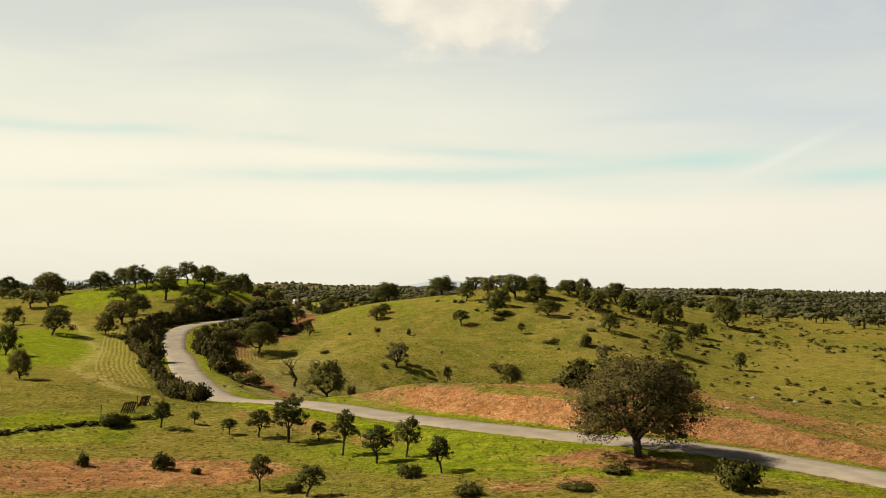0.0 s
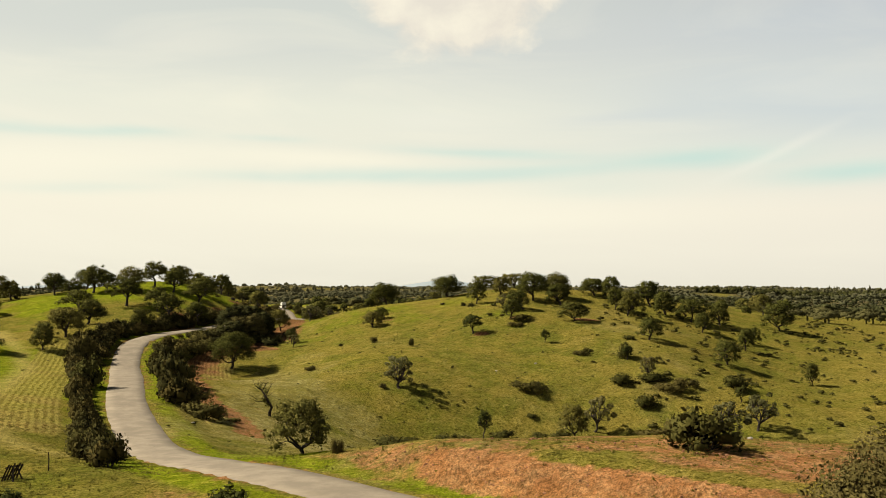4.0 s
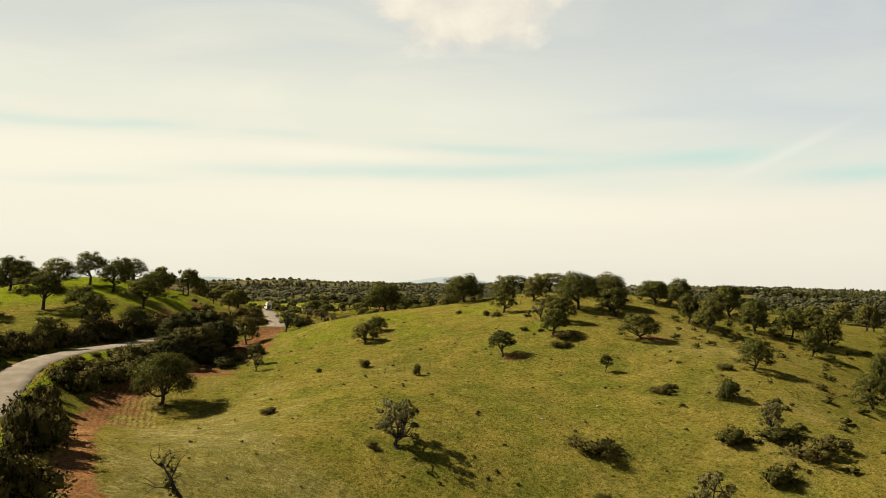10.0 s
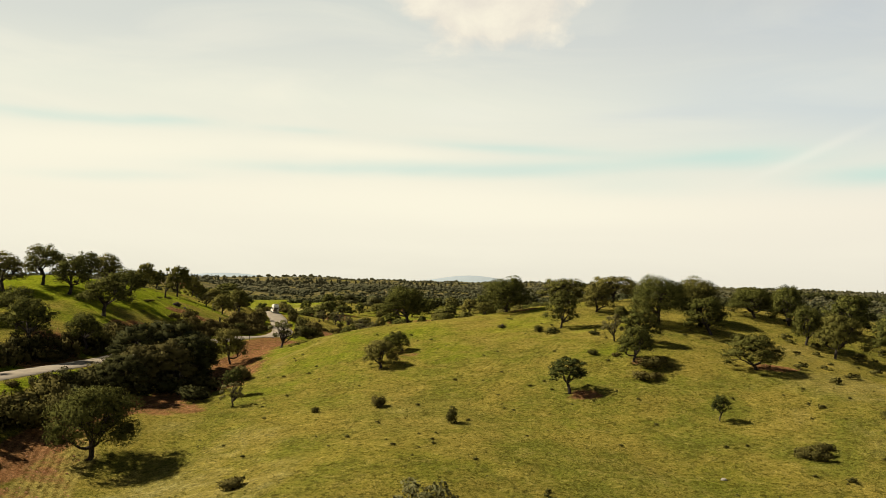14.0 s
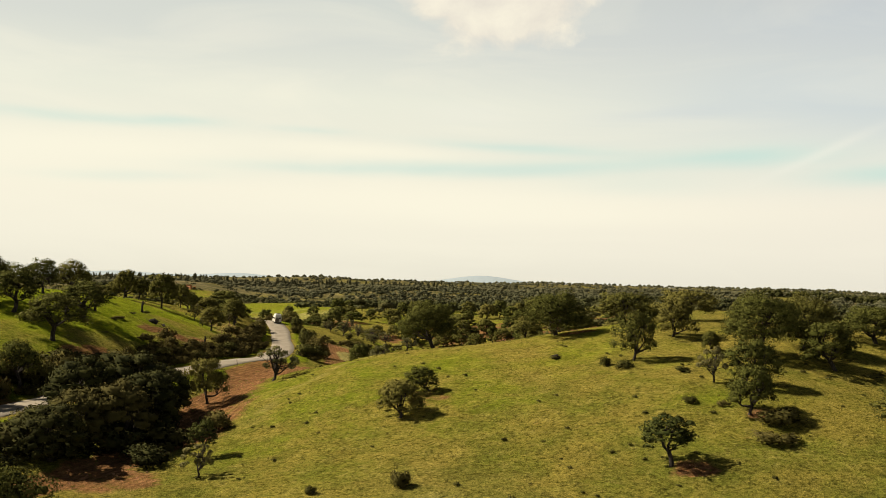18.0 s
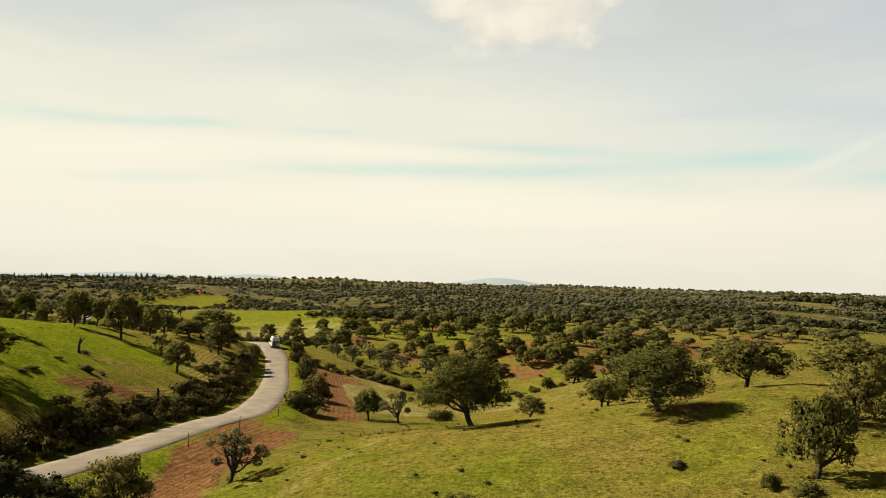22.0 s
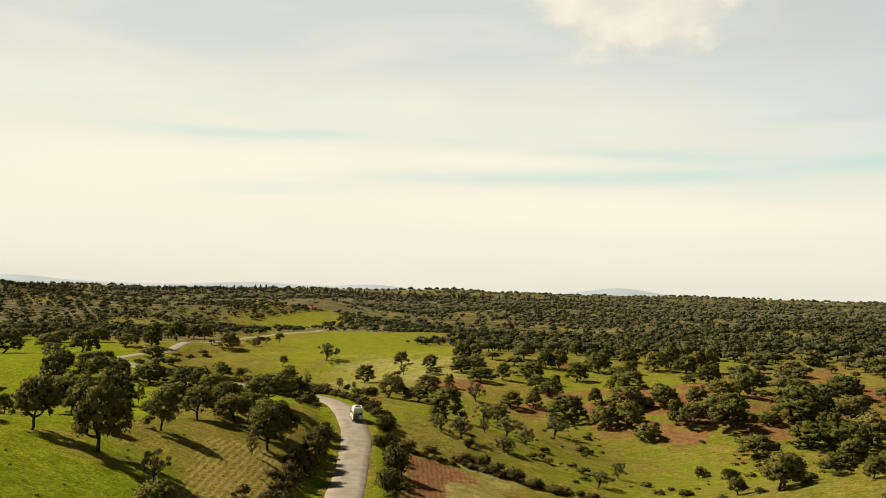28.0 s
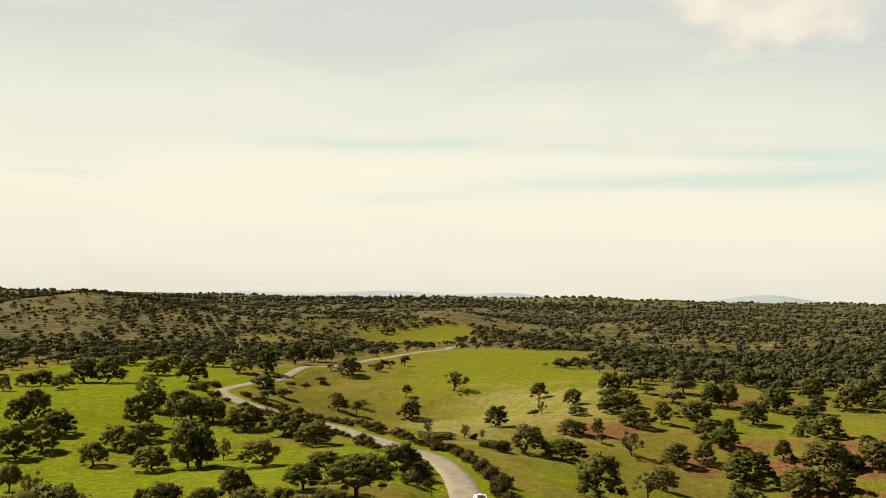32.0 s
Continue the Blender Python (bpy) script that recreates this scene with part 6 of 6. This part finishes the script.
# the hedges along the road further on
bramble = []
for i in range(4):
    q = np.random.default_rng(420 + i)
    a, r = q.uniform(0, 6.28, 12), np.sqrt(q.uniform(0, 0.8, 12))
    v, f, face = puffs(q, np.stack([0.42 * r * np.cos(a), 0.42 * r * np.sin(a), 0.6 * (0.22 + 0.56 * q.uniform(0.2, 1, 12) * (1 - 0.5 * r))], 1), 0.2 * q.uniform(0.7, 1.25, 12), 300, 0.055, 0.8, 0.6)
    bramble.append((v / np.array((1.0, 1.0, 0.6)), f, face))
hx, hy, hw, hh = np.array([b[2:] for b in hedge_row[300:]]).T
many("road_hedge", bramble, hx, hy, hw, hh, M_HEDGE, "dark bramble hedge along the far stretch of road", "hedge", 0.1)

# ---- single things ----


def box_bm(x0, x1, y0, y1, z0, z1, bevel=0.0, seg=2):
    bm = bmesh.new()
    bmesh.ops.create_cube(bm, size=1)
    for v in bm.verts:
        v.co = Vector((x0 + (v.co.x + 0.5) * (x1 - x0), y0 + (v.co.y + 0.5) * (y1 - y0), z0 + (v.co.z + 0.5) * (z1 - z0)))
    if bevel:
        bmesh.ops.bevel(bm, geom=bm.edges[:], offset=bevel, segments=seg, affect="EDGES", profile=0.5)
    return bm


def side_bm(outline, y0, y1, bevel=0.05, tuck=0.0):
    """A side view (x, z) drawn out from y0 to y1; tuck: how much the top leans in."""
    bm = bmesh.new()
    top, low = max(z for _, z in outline), min(z for _, z in outline)
    rows = []
    for y in (y0, y1):
        rows.append([bm.verts.new((x, y * (1 - tuck * (z - low) / (top - low)), z)) for x, z in outline])
    a, b = rows
    bm.faces.new(a)
    bm.faces.new(b[::-1])
    for i in range(len(a)):
        j = (i + 1) % len(a)
        bm.faces.new((a[j], a[i], b[i], b[j]))
    bmesh.ops.recalc_face_normals(bm, faces=bm.faces)
    bmesh.ops.bevel(bm, geom=bm.edges[:], offset=bevel, segments=2, affect="EDGES", profile=0.6)
    return bm


def part(name, bm, material, parent, label="", smooth=False):
    me = bpy.data.meshes.new(name)
    bm.to_mesh(me)
    bm.free()
    me.materials.append(material)
    for p in me.polygons:
        p.use_smooth = smooth
    ob = new(name, me)
    ob.parent = parent
    if label:
        tagged(ob, label)
    return ob


def disc_bm(x, y0, y1, z, r, sides=22, bevel=0.02):
    bm = bmesh.new()
    bmesh.ops.create_cone(bm, cap_ends=True, segments=sides, radius1=r, radius2=r, depth=abs(y1 - y0))
    bmesh.ops.rotate(bm, verts=bm.verts, matrix=Matrix.Rotation(radians(90), 3, "X"))
    bmesh.ops.translate(bm, verts=bm.verts, vec=(x, (y0 + y1) / 2, z))
    if bevel:
        bmesh.ops.bevel(bm, geom=[e for e in bm.edges if abs(e.verts[0].co.y - e.verts[1].co.y) < 1e-5], offset=bevel, segments=2, affect="EDGES")
    return bm


def camper_van(m):
    """A high-roofed camper, its nose towards +x, 4.8 m long."""
    van = tagged(new("camper_van"), "cream high-roofed camper van driving along the country road", "van")
    hull = [(-2.35, 0.42), (2.30, 0.40), (2.38, 0.62), (2.30, 0.98), (1.62, 1.12), (1.05, 1.78), (0.85, 1.92), (-2.30, 1.95), (-2.38, 1.2)]
    body = part("body", side_bm(hull, -0.96, 0.96, 0.07, 0.08), M_CREAM, van, "cream painted steel body")
    high = [(-2.28, 1.93), (0.98, 1.93), (0.70, 2.32), (0.20, 2.60), (-0.5, 2.68), (-2.02, 2.66), (-2.24, 2.40)]
    part("high_roof", side_bm(high, -0.88, 0.88, 0.10, 0.16), M_ROOF, van, "white moulded fibreglass roof")
    pane = box_bm(-0.02, 0.02, -0.74, 0.74, -0.40, 0.40, 0.015)
    bmesh.ops.rotate(pane, verts=pane.verts, matrix=Matrix.Rotation(radians(-40), 3, "Y"))
    bmesh.ops.translate(pane, verts=pane.verts, vec=(1.36, 0, 1.47))
    part("windscreen", pane, M_PANE, van, "dark glass")
    for s in (-1, 1):
        y = 0.925 * s
        for x0, x1, z0, z1 in ((0.55, 1.12, 1.22, 1.70), (-0.62, 0.42, 1.22, 1.72), (-1.55, -0.85, 1.22, 1.72)):
            part("side_window", box_bm(x0, x1, min(y, y + 0.02 * s), max(y, y + 0.02 * s), z0, z1, 0.008), M_PANE, van, "dark glass")
        part("roof_window", box_bm(-0.95, -0.30, 0.80 * s - 0.05, 0.80 * s + 0.05, 2.18, 2.38, 0.02), M_PANE, van, "dark glass")
        part("side_panel", box_bm(-0.95, -0.35, 0.965 * s - 0.012, 0.965 * s + 0.012, 0.72, 0.98, 0.004), M_RED, van, "small red sign panel")
        part("mirror", box_bm(1.12, 1.24, 1.10 * s - 0.11, 1.10 * s + 0.11, 1.30, 1.52, 0.03), M_TRIM, van)
        part("sill", box_bm(-1.25, 1.20, 0.95 * s - 0.02, 0.95 * s + 0.02, 0.40, 0.50, 0.008), M_TRIM, van)
        part("headlight", box_bm(2.30, 2.385, 0.66 * s - 0.15, 0.66 * s + 0.15, 0.68, 0.90, 0.02), M_STEEL, van)
        tail = part("tail_light", box_bm(-2.43, -2.36, 0.84 * s - 0.07, 0.84 * s + 0.07, 0.80, 1.10, 0.01), M_RED, van, "red lamp")
        part("indicator", box_bm(-2.43, -2.36, 0.84 * s - 0.07, 0.84 * s + 0.07, 1.105, 1.20, 0.01), M_AMBER, tail, "amber lamp")
        door = part("rear_door", box_bm(-2.425, -2.375, 0.42 * s - 0.40, 0.42 * s + 0.40, 0.56, 1.86, 0.015), M_CREAM, van)
        part("rear_window", box_bm(-2.44, -2.42, 0.42 * s - 0.30, 0.42 * s + 0.30, 1.25, 1.75, 0.006), M_PANE, door, "dark glass")
        for x in (-1.45, 1.48):
            wheel = tagged(new("wheel"), "black tyre on a steel rim")
            wheel.parent = van
            part("tyre", disc_bm(x, 0.74 * s, 0.94 * s, 0.33, 0.33, 24, 0.035), M_RUBBER, wheel, "", True)
            part("rim", disc_bm(x, 0.90 * s, 0.955 * s, 0.33, 0.19, 18, 0.015), M_STEEL, wheel, "steel rim", True)
    part("rear_bumper", box_bm(-2.50, -2.36, -0.92, 0.92, 0.40, 0.55, 0.03), M_TRIM, van)
    part("front_bumper", box_bm(2.34, 2.46, -0.92, 0.92, 0.40, 0.58, 0.03), M_TRIM, van)
    part("grille", box_bm(2.355, 2.395, -0.48, 0.48, 0.70, 0.88, 0.008), M_TRIM, van)
    part("number_plate", box_bm(-2.45, -2.43, -0.26, 0.26, 0.60, 0.71, 0.003), M_ROOF, van, "plain white plate")
    carrier = part("rear_carrier", box_bm(-2.72, -2.46, -0.20, 0.84, 0.62, 1.62, 0.05), M_BOX, van, "brown covered load on a rear rack")
    for y in (-0.1, 0.74):
        part("rack_bar", box_bm(-2.74, -2.70, y - 0.02, y + 0.02, 0.52, 1.70, 0.008), M_STEEL, carrier)
    rack = part("roof_rack", box_bm(-1.95, -0.75, -0.55, 0.55, 2.70, 2.73, 0.01), M_STEEL, van, "steel roof rack")
    part("roof_box", box_bm(-1.85, -1.15, -0.42, 0.42, 2.735, 2.86, 0.03), M_BOX, rack)
    part("roof_hatch", box_bm(-0.45, 0.05, -0.28, 0.28, 2.60, 2.72, 0.03), M_ROOF, van)
    van.matrix_basis = m
    return van


k = int(np.argmin(np.abs(LINE[:, 1] - 414.0)))
heading = math.atan2(way[k, 1], way[k, 0])
seat = LINE[k] + off[k] * 0.95
slope = math.atan2(LEVEL[k + 2] - LEVEL[k - 2], 8.0)
camper_van(Matrix.Translation((seat[0], seat[1], LEVEL[k] + 0.085)) @ Matrix.Rotation(heading, 4, "Z") @ Matrix.Rotation(-slope, 4, "Y"))


def stump(x, y, high, lean, label):
    q = np.random.default_rng(int(abs(x * 10)))
    top = tagged(new("tree_stump"), label, "stump", "dead stumps")
    mesh_part("trunk", tube(bend(q, (0, 0, -0.2), (lean, 0.1, high), 5, 0.1), (0.30, 0.19, 0.16, 0.15, 0.12), 8), M_DEAD, top)
    mesh_part("branch_stub", tube(bend(q, (lean * 0.6, 0, high * 0.62), (lean + 0.5, 0.2, high * 1.02), 4, 0.1), (0.09, 0.07, 0.05, 0.03), 6), M_DEAD, top)
    top.location = (x, y, float(ground(x, y)[0]))


stump(-68.8, 309.3, 1.9, 0.05, "charred upright stump of a dead tree in the pasture")
stump(-67.7, 287.9, 1.6, -0.1, "charred upright stump of a dead tree in the pasture")
stump(-56.0, 302.6, 1.5, 0.2, "grey broken stump above the red bank")


def dead_tree(x, y):
    q = np.random.default_rng(3)
    top = tagged(new("dead_tree"), "leaning dead tree with bare crooked twigs", "dead tree")
    trunk = bend(q, (0, 0, -0.2), (-1.5, 0.3, 3.3), 7, 0.1)
    mesh_part("trunk", tube(trunk, np.linspace(0.19, 0.07, 7), 8), M_DEAD, top)
    for n in range(7):
        a = trunk[3 + n % 4]
        tip = a + np.array([q.normal() * 0.9 + (0.6 if n % 2 else -0.7), q.normal() * 0.8, q.uniform(0.4, 1.5)])
        mesh_part("branch", [tube(bend(q, a, tip, 5, 0.15), np.linspace(0.05, 0.012, 5), 5)] + [tube(bend(q, a + (tip - a) * 0.55, tip + q.normal(size=3) * 0.5, 4, 0.1), np.linspace(0.02, 0.006, 4), 4) for _ in range(3)], M_DEAD, top)
    mesh_part("tuft", puffs(q, trunk[3:] + q.normal(size=(4, 3)) * 0.2, np.full(4, 0.42), 150, 0.12), M_YOUNG, top, "dark clinging leaves", False)
    top.matrix_basis = Matrix.Translation((x, y, float(ground(x, y)[0]))) @ Matrix.Scale(1.25, 4)


dead_tree(-25.8, 166.5)


def uprooted_stump(x, y, turn, size):
    """A stump torn out of the ground: a short butt and a tangle of roots."""
    q = np.random.default_rng(int(abs(10 * x)))
    top = tagged(new("uprooted_stump"), "dark uprooted stump with broken roots lying in the grass", "stump", "dead stumps")
    mesh_part("trunk", tube([(-0.7, 0, 0.05), (-0.3, 0.05, 0.2), (0.15, 0, 0.26), (0.5, 0.1, 0.12)], (0.2, 0.34, 0.42, 0.25), 8), M_DEAD, top)
    for n in range(7):
        a = 0.9 * n + q.uniform(-0.3, 0.3)
        tip = (0.1 + q.uniform(0.5, 0.95) * math.cos(a), q.uniform(0.5, 0.9) * math.sin(a), q.uniform(0.0, 0.55))
        mesh_part("root", tube(bend(q, (0.1, 0, 0.2), tip, 4, 0.15), (0.14, 0.11, 0.07, 0.03), 5), M_DEAD, top)
    top.matrix_basis = Matrix.Translation((x, y, float(ground(x, y)[0]) - 0.05)) @ Matrix.Rotation(turn, 4, "Z") @ Matrix.Scale(size, 4)


uprooted_stump(-63.2, 299.4, 0.3, 1.25)
uprooted_stump(-62.4, 302.0, 2.2, 0.7)
uprooted_stump(-2.6, 257.9, 1.0, 0.75)


def hurdle(x, y, turn, lean):
    """A slatted panel of weathered boards, leaning on a prop."""
    q = np.random.default_rng(int(abs(10 * y)))
    top = tagged(new("wooden_hurdle"), "weathered slatted wooden hurdle leaning on a prop in the grass", "hurdle", "hurdles in the field")
    back = lambda z: -lean * z
    for n in range(6):
        u = -0.75 + 0.3 * n + q.normal() * 0.03
        high = 1.35 + q.normal() * 0.08
        mesh_part("slat", tube([(u, 0, -0.1), (u + q.normal() * 0.02, back(high * 0.5), high * 0.5), (u + q.normal() * 0.04, back(high), high)], (0.085, 0.08, 0.075), 4), M_DEAD, top, smooth=False)
    for z in (0.35, 1.15):
        mesh_part("rail", tube([(-0.9, back(z) + 0.07, z), (0, back(z) + 0.07, z + 0.03), (0.9, back(z) + 0.07, z - 0.02)], (0.07, 0.07, 0.07), 4), M_DEAD, top, smooth=False)
    mesh_part("prop", tube([(-0.7, -1.3, -0.05), (-0.4, -0.9, 0.7), (-0.1, back(1.2), 1.25)], (0.09, 0.08, 0.07), 5), M_DEAD, top)
    mesh_part("brace", tube([(0.5, -1.1, -0.05), (0.4, -0.75, 0.6), (0.3, back(1.1), 1.15)], (0.07, 0.07, 0.06), 5), M_DEAD, top)
    top.matrix_basis = Matrix.Translation((x, y, float(ground(x, y)[0]))) @ Matrix.Rotation(turn, 4, "Z") @ Matrix.Scale(0.82, 4)


hurdle(-30.0, 98.6, 1.2, 0.6)
hurdle(-29.7, 93.4, 0.9, 0.7)


def fence_post(bm_seed):
    post = tagged(new("fence_post"), "thin grey wooden fence post standing in the grass", "post", "fence posts along the road")
    q = np.random.default_rng(bm_seed)
    mesh_part("pole", tube(bend(q, (0, 0, -0.3), (0.05 * q.normal(), 0.05 * q.normal(), 1.35), 4, 0.02), (0.045, 0.042, 0.038, 0.035), 6), M_DEAD, post)
    mesh_part("wire_staple", tube([(0.05, 0, 1.1), (0.09, 0, 1.12), (0.05, 0, 1.15)], (0.008, 0.008, 0.008), 4), M_STEEL, post)
    return post


first_post = fence_post(1)
spots = [LINE[i] + off[i] * 4.3 for i in np.nonzero((LINE[:, 1] > 268) & (LINE[:, 1] < 312))[0][::7]]
spots += [LINE[i] - off[i] * 4.6 for i in np.nonzero((LINE[:, 1] > 118) & (LINE[:, 1] < 150))[0][::3]]
spots += [np.array((-4.0 + 3.2 * n, 122.0 + 0.6 * n)) for n in range(6)] + [np.array((-29.5, 95.8)), np.array((-29.0, 102.5)), np.array((-30.3, 88.3))]
spots += [LINE[i] - off[i] * 5.2 for i in np.nonzero((LINE[:, 1] > 420) & (LINE[:, 1] < 470))[0][::3]]
for x, y in spots:
    copy_thing(first_post, Matrix.Translation((x, y, float(ground(x, y)[0]))) @ Matrix.Rotation(rng.uniform(0, 6), 4, "Z"))
gone([(first_post,)])


def boulder(x, y, size):
    q = np.random.default_rng(int(abs(x * 31 + y)))
    bm = bmesh.new()
    bmesh.ops.create_icosphere(bm, subdivisions=2, radius=size)
    for v in bm.verts:
        v.co = Vector((v.co.x * 1.3, v.co.y, v.co.z * 0.7)) * q.uniform(0.8, 1.15)
    me = bpy.data.meshes.new("stone")
    bm.to_mesh(me)
    bm.free()
    me.materials.append(M_STONE)
    ob = tagged(new("stone", me), "pale stone lying in the grass", "stone", "stones in the grass")
    ob.location = (x, y, float(ground(x, y)[0]) + size * 0.25)


for x, y, size in ((15.0, 205.5, 0.2), (7.6, 200.0, 0.16), (-30.0, 143.0, 0.18), (27.0, 83.0, 0.22), (20.0, 99.0, 0.16), (33.0, 95.0, 0.22), (38.0, 97.0, 0.2), (13.0, 80.5, 0.2)):
    boulder(x, y, size)


def ruin(x, y, turn):
    """A small roofless house of ochre rubble."""
    z = float(lie(np.array([x]), np.array([y]))[0]) - 0.3
    top = tagged(new("ruined_house"), "small roofless ochre stone house on a distant rise", "house")
    for name, (x0, x1, y0, y1, h) in (("front_wall", (-5, 5, -3.3, -2.8, 3.6)), ("back_wall", (-5, 5, 2.8, 3.3, 3.4)), ("gable_wall", (-5.5, -5, -3.3, 3.3, 5.2)), ("side_wall", (5, 5.5, -3.3, 3.3, 3.2))):
        bm = box_bm(x0, x1, y0, y1, 0, h, 0.08)
        part(name, bm, M_BRICK, top)
    # dark slabs on the uncut front wall stand for the shade inside empty windows
    for wx in (-3.0, 0.2, 3.2):
        part("window_opening", box_bm(wx - 0.5, wx + 0.5, -3.36, -3.28, 1.0, 2.4, 0.02), M_TRIM, top, "dark panel standing for the shade inside an empty window")
    top.matrix_basis = Matrix.Translation((x, y, z)) @ Matrix.Rotation(turn, 4, "Z")


ruin(-352, 1195, -0.8)

# a ridge far behind everything, blue from haze put into its colour
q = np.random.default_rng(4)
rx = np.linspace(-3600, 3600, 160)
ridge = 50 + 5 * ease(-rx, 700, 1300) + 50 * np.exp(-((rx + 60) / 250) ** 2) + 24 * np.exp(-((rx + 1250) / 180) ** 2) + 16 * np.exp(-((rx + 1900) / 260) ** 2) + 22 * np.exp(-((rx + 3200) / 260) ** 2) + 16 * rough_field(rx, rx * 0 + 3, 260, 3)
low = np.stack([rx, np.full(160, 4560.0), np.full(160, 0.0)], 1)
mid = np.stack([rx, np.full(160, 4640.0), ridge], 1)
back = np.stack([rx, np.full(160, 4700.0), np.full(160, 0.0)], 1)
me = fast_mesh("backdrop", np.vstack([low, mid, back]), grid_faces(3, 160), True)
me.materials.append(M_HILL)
tagged(new("backdrop", me), "ridge on the far horizon, haze put into its pale blue colour", "hill", kind="structure")
